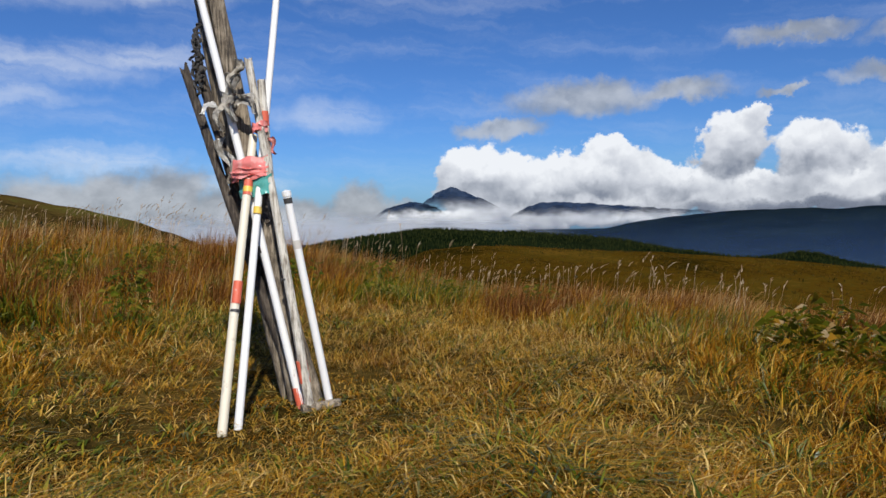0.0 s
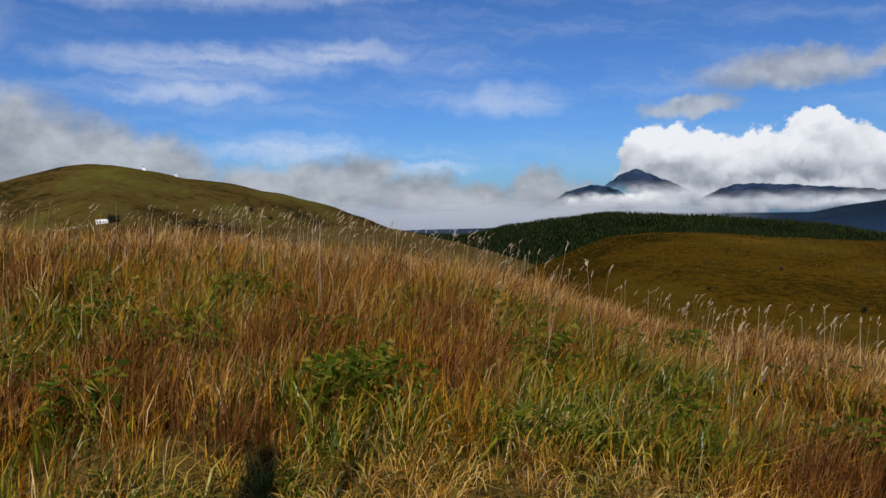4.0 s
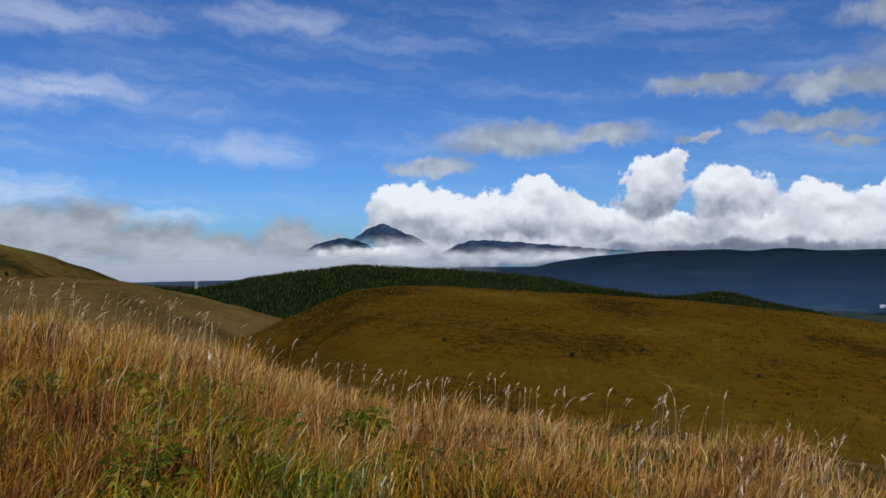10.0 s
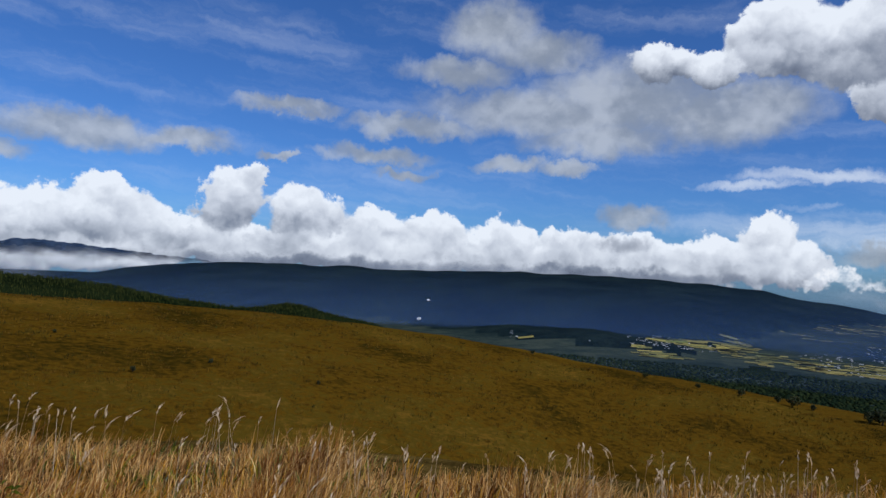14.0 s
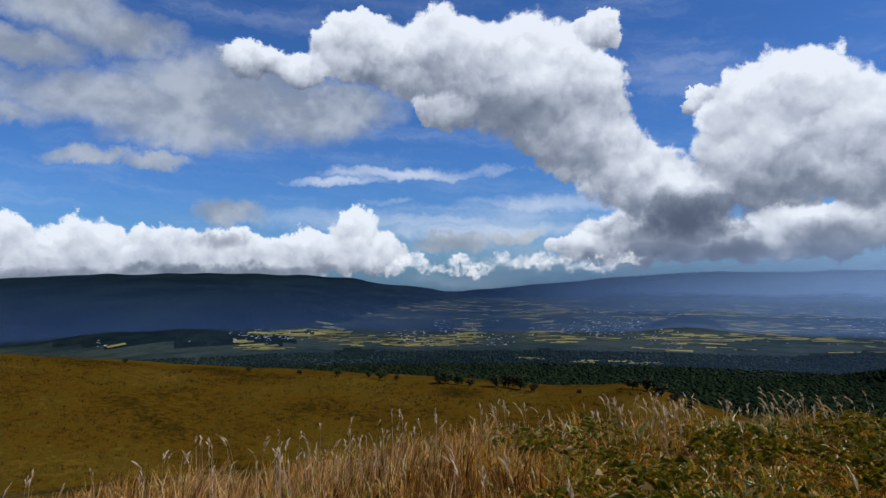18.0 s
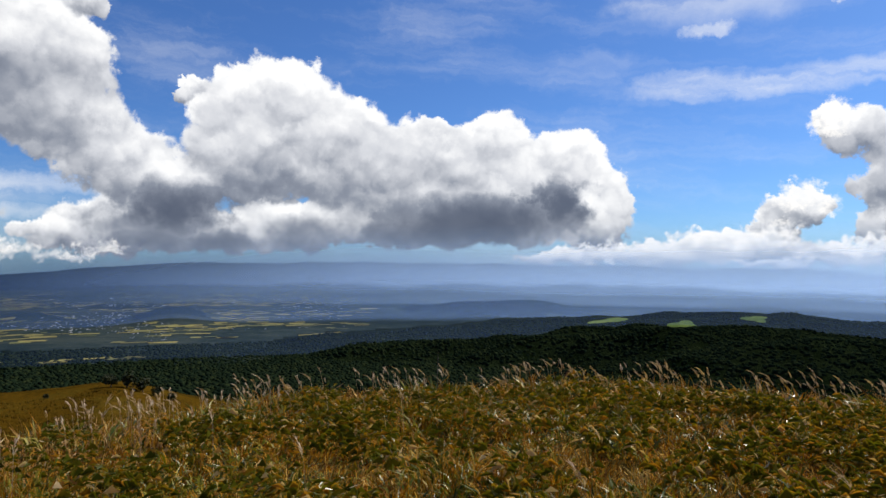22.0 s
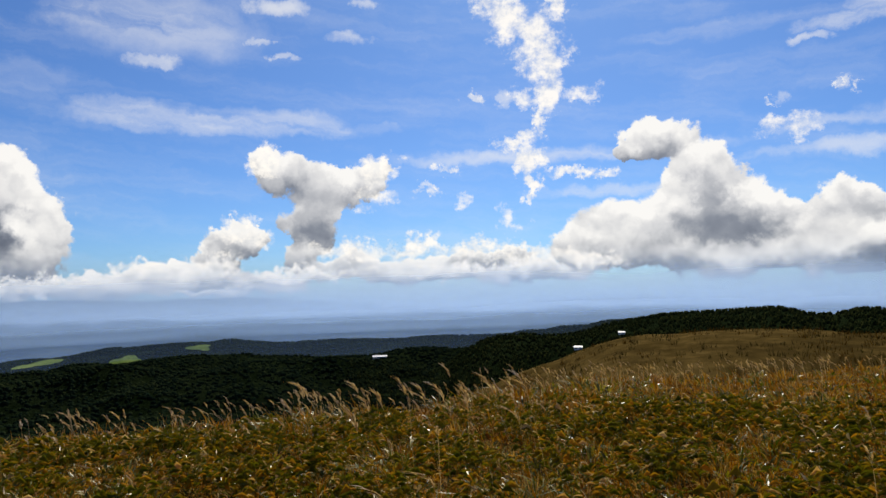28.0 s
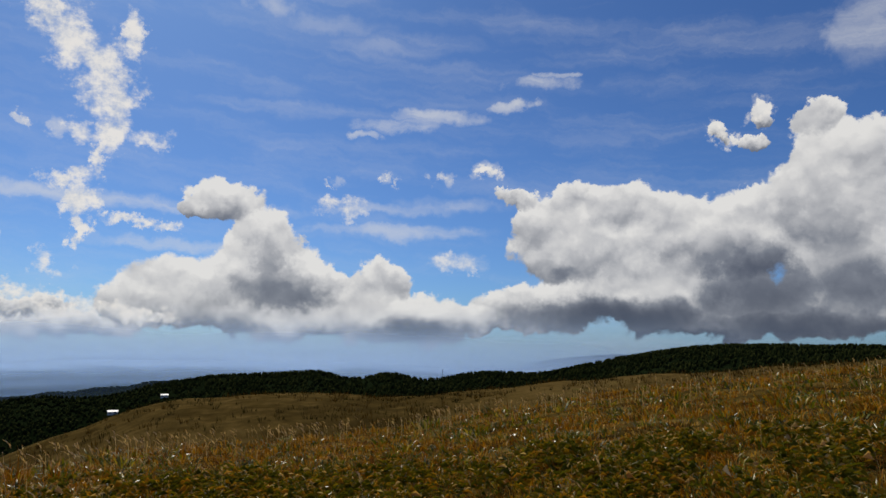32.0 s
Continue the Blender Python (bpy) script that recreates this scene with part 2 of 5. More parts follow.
cumulus(  # great heaped cloud above the ridge
    (-200.9, 12.4, 1.7, 0.9), (-205.1, 12.3, 2.1, 1.5), (-208.3, 11.5, 3.8, 2.1), (-212.8, 10.9, 3.4, 2.1), (-203.2, 10.5, 3.1, 2.4),
    (-205.5, 8.1, 5.2, 3.3), (-211.4, 7.6, 6.0, 3.8), (-217.4, 8.7, 4.9, 3.8), (-219.1, 11.2, 2.2, 1.7), (-221.8, 11.4, 2.6, 2.8),
    (-223.5, 14.2, 2.6, 2.8), (-223.9, 17.2, 1.7, 1.4), (-219.8, 18.0, 1.1, 1.1), (-216.9, 16.7, 1.0, 0.9), (-218.9, 16.0, 1.1, 0.7),
    (-224.8, 11.2, 4.6, 5.2), (-227.1, 14.2, 2.9, 2.8), (-225.3, 6.6, 4.9, 5.2), (-213.4, 3.9, 11.2, 2.9), (-202.3, 3.2, 5.6, 2.1),
    (-222.2, 2.6, 8.4, 2.1), (-197.6, 2.0, 5.2, 1.3),
)
bank(  # grey bank over the green hill, sinking towards the peak
    (67.5, 4.5, 9.0, 7.0), (61.0, 3.6, 7.0, 5.8), (54.6, 4.5, 6.5, 6.2), (47.4, 3.9, 5.6, 5.6), (42.0, 3.0, 4.6, 4.6), (37.0, 1.6, 4.6, 4.2), (30.0, 0.0, 6.0, 3.6),
    (26.6, 1.2, 3.6, 2.8), (21.8, 1.2, 4.2, 3.2), (17.0, 0.0, 4.2, 2.9), (12.4, -0.6, 4.2, 2.2), (7.2, 0.4, 3.2, 2.5), (3.4, -0.6, 3.4, 1.5), (58.0, -0.5, 18.0, 3.4), (68.2, 0.7, 8.1, 1.9),
)
grey(  # thin grey shreds above the bank
    (-11.2, 8.9, 7.7, 1.6), (-18.4, 9.1, 4.6, 1.1), (-4.8, 6.8, 4.4, 1.0), (-26.8, 12.4, 4.6, 0.8), (-34.2, 9.1, 5.3, 0.9),
    (-26.1, 8.3, 2.1, 0.4), (-36.5, 7.8, 3.1, 0.5), (-45.4, 8.9, 3.8, 0.9), (-55.5, 4.9, 3.6, 1.1), (-50.4, 8.8, 2.8, 0.8),
)
grey(  # small dark cloud above the far bank
    (-73.4, 2.4, 4.2, 0.8), (-54.4, 2.8, 2.6, 0.7), (-78.6, 3.1, 2.8, 0.6),
)
grey(  # thin broken cloud in front of the tower
    (-43.4, 19.7, 4.5, 2.6), (-47.3, 18.0, 6.0, 2.1), (-40.7, 16.1, 5.4, 1.6), (-47.9, 13.1, 12.6, 2.3), (-37.0, 11.6, 6.2, 1.2),
    (-54.9, 14.0, 9.1, 3.8), (-60.4, 12.8, 7.0, 3.1), (-53.1, 11.3, 8.1, 1.9), (-64.3, 13.3, 5.5, 2.4),
)
wisp(  # high streaks over the hill
    (68.4, 17.9, 4.7, 3.8), (63.9, 14.5, 11.4, 3.8, 0.7), (57.0, 12.9, 11.4, 2.8, 0.5), (37.1, 16.0, 13.3, 1.5, 0.6), (24.3, 16.7, 9.7, 1.0, 0.5),
    (33.9, 10.9, 12.1, 1.7, 0.7), (24.0, 12.0, 7.6, 1.2, 0.7), (36.3, 8.8, 10.6, 1.1, 0.6), (27.5, 4.5, 8.0, 1.2, 0.7), (16.1, 2.6, 5.8, 0.7, 0.7),
    (9.9, 7.9, 6.0, 1.6, 0.5), (7.9, 18.2, 6.6, 1.4, 0.5), (43.3, 20.0, 11.0, 1.9, 0.5), (59.2, 17.7, 6.9, 1.6, 0.6), (37.0, 22.2, 3.1, 0.9, 0.5),
)
wisp(  # flat streaks between the clouds
    (-63.4, 7.5, 5.0, 0.4, 0.9), (-69.7, 8.2, 8.0, 0.6, 1), (-77.2, 8.4, 2.9, 0.4, 0.8), (-71.6, 4.5, 15.1, 1.2, 0.7), (-81.0, 5.5, 8.1, 0.9, 0.7),
    (-67.9, 5.9, 2.8, 0.3, 0.6), (-76.2, 3.4, 10.9, 1.0, 0.8), (-94.5, 7.9, 2.8, 0.3, 0.8),
)
wisp(  # high streaks towards the light
    (-140.2, 13.5, 11.8, 1.2, 0.9), (-134.2, 14.2, 4.8, 0.9, 0.7), (-148.0, 13.0, 6.6, 0.7, 0.7), (-136.1, 20.3, 8.2, 2.8, 0.6), (-132.3, 20.4, 5.3, 1.4, 0.6),
    (-145.8, 22.3, 3.0, 0.7, 0.9), (-135.3, 17.8, 2.7, 0.5, 0.8), (-143.1, 19.6, 1.4, 0.3, 0.8), (-145.5, 18.6, 1.4, 0.3, 0.9), (-150.8, 20.3, 2.0, 0.5, 0.7),
    (-167.7, 10.6, 15.9, 0.7, 0.8), (-172.3, 7.4, 7.1, 0.6, 0.7), (-190.5, 9.3, 8.5, 0.7, 0.7), (-189.5, 11.1, 6.5, 0.5, 0.5), (-179.6, 18.9, 6.7, 0.6, 0.35),
    (-157.2, 8.0, 1.1, 0.4, 0.8), (-162.1, 15.5, 0.8, 0.3, 0.9), (-165.0, 15.3, 1.1, 0.8, 0.7), (-151.7, 22.8, 1.5, 0.4, 0.8),
)
wisp(  # thin feather above the ridge
    (-190.1, 18.1, 4.5, 0.7, 1), (-193.0, 18.9, 4.5, 0.9, 1), (-187.2, 17.2, 2.0, 0.3, 1), (-199.9, 19.7, 2.4, 0.5, 1), (-202.3, 21.5, 3.0, 0.6, 0.7),
    (-204.3, 22.1, 1.8, 0.3, 0.8), (-198.0, 14.6, 1.3, 0.7, 1), (-194.6, 13.9, 1.0, 0.6, 0.7), (-189.7, 13.6, 0.5, 0.6, 0.8), (-184.9, 13.4, 0.8, 0.4, 0.6),
    (-227.7, 23.0, 3.5, 2.8, 0.7), (-179.1, 26.6, 2.6, 0.9, 0.5), (-190.9, 24.6, 6.3, 0.9, 0.35), (-184.9, 25.7, 5.2, 0.7, 0.3), (-183.3, 19.0, 7.9, 0.6, 0.4),
    (-195.1, 11.6, 4.4, 0.7, 0.5), (-196.1, 6.8, 2.4, 0.8, 0.8),
)
shade(  # grey undersides
    (-51.4, 13.1, 8.5, 2.8, 0.35), (-79.1, 12.5, 9.7, 2.8, 0.45), (-83.9, 10.1, 5.3, 2.1, 0.4), (-90.4, 3.2, 5.1, 1.7, 0.6), (-96.6, 1.7, 3.2, 1.2, 0.65),
    (-73.5, 16.0, 5.9, 2.4, 0.3), (-110.9, 3.3, 3.7, 2.8, 0.6), (-107.3, 5.6, 6.8, 2.8, 0.3), (-59.6, 12.2, 5.5, 2.4, 0.35),
)
shade(  # dark undersides of the wide cumulus
    (-116.5, 3.2, 8.6, 2.6, 0.95), (-111.8, 2.4, 5.6, 1.9, 0.7), (-123.6, 4.8, 3.2, 2.2, 0.9), (-95.7, 1.4, 3.4, 1.0, 0.6), (-92.2, 4.0, 5.0, 2.6, 0.9),
    (-102.9, 1.9, 5.8, 1.9, 0.45), (-106.8, 9.1, 5.6, 2.8, 0.25), (-115.5, 6.1, 4.3, 1.9, 0.3), (-98.4, 7.0, 5.2, 3.3, 0.3), (-91.3, 1.8, 4.1, 1.4, 0.6),
)
shade(  # undersides in the bank
    (-26.7, 1.5, 2.8, 1.1, 0.35), (-20.3, 1.4, 3.7, 0.9, 0.25), (-12.5, 9.1, 8.9, 1.4, 0.3), (-30.5, 0.0, 15.6, 0.6, 0.45), (-53.5, 0.2, 14.8, 0.5, 0.45),
    (-54.7, 2.9, 2.2, 0.8, 0.5), (-51.2, 12.1, 9.3, 2.4, 0.35), (-44.5, 14.6, 6.3, 1.9, 0.2), (-10.2, 0.7, 5.2, 0.9, 0.25),
)
shade(  # undersides by the column
    (-147.5, 5.0, 2.8, 2.4, 0.35), (-147.0, 6.4, 2.8, 1.4, 0.3), (-141.0, 2.8, 1.8, 1.4, 0.35), (-181.1, 4.2, 4.5, 1.9, 0.5), (-179.9, 6.1, 1.8, 1.9, 0.35),
    (-192.0, 1.2, 4.1, 1.2, 0.7), (-176.7, 1.2, 2.8, 0.9, 0.35), (-172.1, 1.3, 2.3, 0.7, 0.3), (-161.8, 2.1, 2.8, 0.5, 0.35),
)
shade(  # undersides of the great cloud
    (-218.9, 6.0, 3.9, 2.4, 0.7), (-212.5, 1.0, 8.6, 1.0, 0.95), (-221.7, 1.8, 8.4, 1.7, 0.9), (-204.6, 2.5, 2.8, 1.1, 0.6), (-209.0, 2.5, 9.5, 1.6, 0.9), (-219.5, 4.2, 5.6, 2.4, 0.8), (-191.5, 1.0, 3.3, 1.1, 0.6),
    (-225.2, 4.6, 4.5, 2.8, 0.55), (-224.3, 9.2, 3.3, 2.8, 0.35), (-213.4, 2.6, 6.7, 1.4, 0.5), (-180.3, 3.9, 2.8, 1.9, 0.4), (-201.3, 2.5, 3.8, 1.1, 0.5),
    (-215.7, 7.5, 3.6, 1.9, 0.3),
)

sky = WT.nodes.new("ShaderNodeTexSky")
sky.sky_type, sky.sun_disc = "NISHITA", False
sky.sun_elevation, sky.sun_rotation = radians(SUN_EL), radians(-SUN_AZ)
sky.altitude, sky.air_density, sky.dust_density, sky.ozone_density = 1600.0, 1.0, 2.0, 2.0
SKY_GAIN = 0.075
blue = mix_col(WT, 1.0, sky.outputs[0], (SKY_GAIN * 0.47, SKY_GAIN * 0.83, SKY_GAIN * 1.38), "MULTIPLY")
# thin high streaks
tilted = node(WT, "ShaderNodeCombineXYZ", math_node(WT, "MULTIPLY_ADD", el, 0.9, az), math_node(WT, "MULTIPLY_ADD", az, -0.10, el), 0.0).outputs[0]
tilted = vec_node(WT, "MULTIPLY_ADD", vec_node(WT, "SUBTRACT", rough_edge.outputs["Color"], (0.5, 0.5, 0.5)), (10.0, 2.2, 0.0), tilted)
streak = noise_node(WT, vec_node(WT, "MULTIPLY", tilted, (0.055, 0.34, 1.0)), 1.0, 7.0, 0.62).outputs[0]
wisp_a = math_node(WT, "MULTIPLY", remap(WT, FIELD["wisp"], -0.25, 1.1), remap(WT, streak, 0.24, 0.62))
veil_a = math_node(WT, "MULTIPLY", remap(WT, streak, 0.42, 0.85), 0.26)
cover = math_node(WT, "MAXIMUM", math_node(WT, "MULTIPLY", wisp_a, 0.72), veil_a)
colour = mix_col(WT, cover, blue, (0.80, 0.84, 0.90))
# billows, lit from above
up = vec_node(WT, "ADD", way, (0.0, 0.0, 0.016))


def billow(where):
    """Rounded heads of three sizes, 0 to 1."""
    total = None
    for scale, share in ((15.0, 0.55), (37.0, 0.33), (92.0, 0.10)):
        v = WT.nodes.new("ShaderNodeTexVoronoi")
        v.feature = "SMOOTH_F1"
        v.inputs["Scale"].default_value, v.inputs["Smoothness"].default_value = scale, 0.25
        WT.links.new(where, v.inputs["Vector"])
        d = math_node(WT, "MULTIPLY", v.outputs["Distance"], -share)
        total = math_node(WT, "ADD", total if total is not None else 1.0, d)
    return total


stir = vec_node(WT, "MULTIPLY", vec_node(WT, "SUBTRACT", rough_edge.outputs["Color"], (0.5, 0.5, 0.5)), (0.05, 0.05, 0.05))
puff = billow(vec_node(WT, "ADD", way, stir))
puff_up = billow(vec_node(WT, "ADD", up, stir))
relief = math_node(WT, "SUBTRACT", puff, puff_up)
loose = noise_node(WT, vec_node(WT, "MULTIPLY", way, (1.0, 1.0, 1.7)), 9.0, 6.0, 0.55).outputs[0]
grey_a = remap(WT, math_node(WT, "ADD", FIELD["grey"], math_node(WT, "MULTIPLY", math_node(WT, "SUBTRACT", loose, 0.5), 0.7)), -0.25, 1.0)
grey_l = math_node(WT, "ADD", math_node(WT, "MULTIPLY", relief, 0.5), loose)
grey_c = mix_col(WT, remap(WT, grey_l, 0.33, 0.72), (0.30, 0.33, 0.37), (0.52, 0.55, 0.59))
colour = mix_col(WT, math_node(WT, "MULTIPLY", grey_a, 0.82), colour, grey_c)
bank_a = remap(WT, math_node(WT, "ADD", FIELD["bank"], math_node(WT, "MULTIPLY", math_node(WT, "SUBTRACT", loose, 0.5), 0.9)), -0.2, 0.75)
bank_c = mix_col(WT, remap(WT, math_node(WT, "MULTIPLY_ADD", relief, 0.25, loose), 0.30, 0.72), (0.27, 0.29, 0.325), (0.54, 0.57, 0.615))
colour = mix_col(WT, math_node(WT, "MULTIPLY", bank_a, 0.92), colour, bank_c)
frayed = noise_node(WT, vec_node(WT, "MULTIPLY", way, (1.0, 1.0, 1.3)), 46.0, 8.0, 0.66).outputs[0]
torn_a = remap(WT, math_node(WT, "MULTIPLY_ADD", math_node(WT, "SUBTRACT", frayed, 0.5), 2.6, FIELD["torn"]), -0.15, 1.15)
torn_c = mix_col(WT, remap(WT, frayed, 0.35, 0.62), (0.76, 0.80, 0.86), (0.97, 0.97, 0.97))
heap = node(WT, "ShaderNodeSeparateXYZ", FIELD["cumulus"])
inside = math_node(WT, "SUBTRACT", math_node(WT, "POWER", heap.outputs[2], 0.3333), 0.3)
inside = math_node(WT, "MULTIPLY_ADD", math_node(WT, "SUBTRACT", frayed, 0.5), 0.17, inside)
body_a = remap(WT, math_node(WT, "ADD", inside, math_node(WT, "MULTIPLY", math_node(WT, "SUBTRACT", puff, 0.62), 0.9)), 0.0, 0.26)
height = math_node(WT, "DIVIDE", heap.outputs[1], heap.outputs[2])
dark = remap(WT, FIELD["shade"], -0.12, 0.95)
lit = math_node(WT, "MULTIPLY_ADD", math_node(WT, "SUBTRACT", puff, 0.62), 0.22, math_node(WT, "MULTIPLY_ADD", height, 0.46, 0.68))
lit = math_node(WT, "MULTIPLY_ADD", relief, 0.48, lit)
lit = math_node(WT, "MULTIPLY_ADD", math_node(WT, "SUBTRACT", loose, 0.5), 0.36, lit)
lit = math_node(WT, "MULTIPLY", lit, math_node(WT, "MULTIPLY_ADD", dark, -0.88, 1.0))
body_c = ramp(WT, lit, (0.0, (0.055, 0.070, 0.115)), (0.3, (0.23, 0.26, 0.325)), (0.62, (0.61, 0.64, 0.70)), (0.9, (0.885, 0.91, 0.945)))
colour = mix_col(WT, math_node(WT, "MULTIPLY", body_a, 0.97), colour, body_c)
colour = mix_col(WT, math_node(WT, "MULTIPLY", torn_a, 0.92), colour, torn_c)
background = node(WT, "ShaderNodeBackground", colour, 1.0)
node(WT, "ShaderNodeOutputWorld", background.outputs[0])

# ---- materials ----


def material(name):
    m = bpy.data.materials.new(name)
    m.use_nodes = True
    t = m.node_tree
    return m, t, t.nodes["Principled BSDF"]


def bump(tree, shader, height, strength, distance):
    b = tree.nodes.new("ShaderNodeBump")
    b.inputs["Strength"].default_value, b.inputs["Distance"].default_value = strength, distance
    tree.links.new(height, b.inputs["Height"])
    tree.links.new(b.outputs[0], shader.inputs["Normal"])


def land(name, scales, stops, fine=None, rough=0.95, bump_size=(0.5, 0.3)):
    """Ground cover: a colour ramp over broad noise, broken up by finer noise."""
    m, t, s = material(name)
    at = t.nodes.new("ShaderNodeTexCoord").outputs["Object"]
    broad = noise_node(t, at, scales[0], 5.0, 0.6).outputs[0]
    small = noise_node(t, at, scales[1], 6.0, 0.7).outputs[0]
    v = math_node(t, "ADD", math_node(t, "MULTIPLY", broad, 0.55), math_node(t, "MULTIPLY", small, 0.45))
    c = ramp(t, remap(t, v, 0.36, 0.64), *stops)
    if fine:
        c = mix_col(t, remap(t, noise_node(t, at, scales[1] * 4, 4.0, 0.7).outputs[0], 0.5, 0.75), c, fine)
    t.links.new(c, s.inputs["Base Color"])
    s.inputs["Roughness"].default_value = rough
    s.inputs["Specular IOR Level"].default_value = 0.0
    bump(t, s, small, bump_size[0], bump_size[1])
    return m


NEAR_SOIL = land("matted grass floor", (0.5, 9.0), ((0.0, (0.018, 0.012, 0.003)), (0.5, (0.055, 0.036, 0.009)), (1.0, (0.13, 0.085, 0.022))), bump_size=(0.6, 0.05))
HILL_GRASS = land("autumn hill grass", (0.03, 0.7), ((0.0, (0.018, 0.013, 0.002)), (0.3, (0.048, 0.027, 0.003)), (0.55, (0.080, 0.041, 0.004)), (0.75, (0.056, 0.039, 0.005)), (1.0, (0.105, 0.058, 0.008))), fine=(0.020, 0.015, 0.003), bump_size=(1.0, 0.6))
TAN_HILL = land("bleached hill grass", (0.02, 0.5), ((0.0, (0.036, 0.024, 0.007)), (0.4, (0.075, 0.050, 0.015)), (0.7, (0.105, 0.070, 0.024)), (1.0, (0.085, 0.068, 0.018))), fine=(0.035, 0.025, 0.008), bump_size=(0.8, 0.5))
GREEN_HILL = land("green hill pasture", (0.012, 0.12), ((0.0, (0.014, 0.015, 0.005)), (0.25, (0.044, 0.028, 0.008)), (0.5, (0.070, 0.045, 0.012)), (0.72, (0.064, 0.050, 0.012)), (1.0, (0.080, 0.072, 0.014))), bump_size=(0.7, 2.0))
# Near-black floor colour stands in for the shade between sparse trees.
SHADED_FOREST = land("forest floor with shade in its colour", (0.01, 0.12), ((0.0, (0.003, 0.006, 0.002)), (0.5, (0.006, 0.010, 0.004)), (1.0, (0.010, 0.016, 0.006))), bump_size=(1.0, 4.0))
# Dark woods whose colour already holds some blue of the distance haze.
FAR_HAZE_FOREST = land("distant wooded slope blued by haze", (0.0035, 0.03), ((0.0, (0.003, 0.007, 0.009)), (0.5, (0.006, 0.012, 0.014)), (1.0, (0.011, 0.020, 0.020))), bump_size=(1.0, 14.0))
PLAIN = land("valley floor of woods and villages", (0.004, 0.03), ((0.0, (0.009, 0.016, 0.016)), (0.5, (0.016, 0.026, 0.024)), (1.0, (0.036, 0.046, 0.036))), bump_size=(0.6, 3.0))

# ---- ground: one sheet from the summit to the horizon ----
CX, CY, EYE, TOP = 0.25, 5.05, 1.97, 0.28


def knots(az, *pairs):
    """A smooth curve over azimuth through (azimuth, value) pairs in falling order of azimuth."""
    xs, ys = np.array([p[0] for p in pairs])[::-1], np.array([p[1] for p in pairs])[::-1]
    i = np.clip(np.searchsorted(xs, az) - 1, 0, len(xs) - 2)
    u = np.clip((az - xs[i]) / (xs[i + 1] - xs[i]), 0, 1)
    slope = np.gradient(ys, xs)
    h = xs[i + 1] - xs[i]
    return ((2 * u**3 - 3 * u**2 + 1) * ys[i] + (u**3 - 2 * u**2 + u) * h * slope[i] * 0.8
            + (-2 * u**3 + 3 * u**2) * ys[i + 1] + (u**3 - u**2) * h * slope[i + 1] * 0.8)


def lumps(x, y, size, seed):
    """Cheap smooth noise of about -1 to 1 from crossed waves."""
    r = np.random.RandomState(seed)
    v = 0
    for k in range(7):
        a, p, s = r.uniform(0, 6.28), r.uniform(0, 6.28), 2**r.uniform(-1, 1)
        v = v + np.sin((x * np.cos(a) + y * np.sin(a)) / size * 6.28 * s + p + 1.3 * np.sin((x * np.sin(a) - y * np.cos(a)) / size * 4.1 * s + p * 2))
    return v / 3.5


def near_crest(az):
    """Distance and height of the rim of the summit meadow."""
    r = knots(az, (75, 24), (55, 24), (38, 20), (20, 16), (5, 12), (-20, 9), (-45, 8), (-65, 9), (-75, 11), (-90, 13),
              (-110, 15), (-130, 16), (-150, 15), (-162, 15), (-175, 26), (-195, 34), (-213, 40), (-230, 40), (-285, 24))
    e = knots(az, (75, -1.3), (55, -1.5), (37, -2.9), (27, -4.4), (18, -6.2), (9, -8.6), (0, -11.4), (-10, -12.8), (-24, -13.5),
              (-45, -15.0), (-62, -15.2), (-73, -13.0), (-83, -11.9), (-93, -11.4), (-100, -10.4), (-113, -10.1), (-127, -9.1),
              (-145, -9.4), (-157, -8.8), (-168, -7.3), (-180, -6.7), (-190, -5.9), (-200, -4.2), (-213, -1.9), (-228, 0.0), (-285, -1.3))
    return r, EYE + r * np.tan(np.radians(e)) - 0.50


def ridge(r, at, crest, front, back, w):
    d = r - at
    return crest - np.where(d < 0, front, back) * (np.sqrt(d * d + w * w) - w)


def summit(x, y, r, az):
    rn, zn = near_crest(az)
    inside = TOP + (zn - TOP) * np.clip(r / rn, 0, 1)**1.25
    beyond = zn - 0.33 * (np.sqrt(np.maximum(r - rn, 0)**2 + 9) - 3)
    return np.where(r < rn, inside, beyond) + 0.05 * lumps(x, y, 3.0, 3) * np.clip(r / 3, 0, 1) - 0.25 * np.exp(-((x + 1.15) / 1.5)**2 - ((y - 4.15) / 1.9)**2)


def polar(x, y):
    az = np.degrees(np.arctan2(-(x - CX), y - CY))
    return np.hypot(x - CX, y - CY), np.where(az > 75, az - 360, az)


def meadow_ground(x, y):
    return summit(x, y, *polar(x, y))


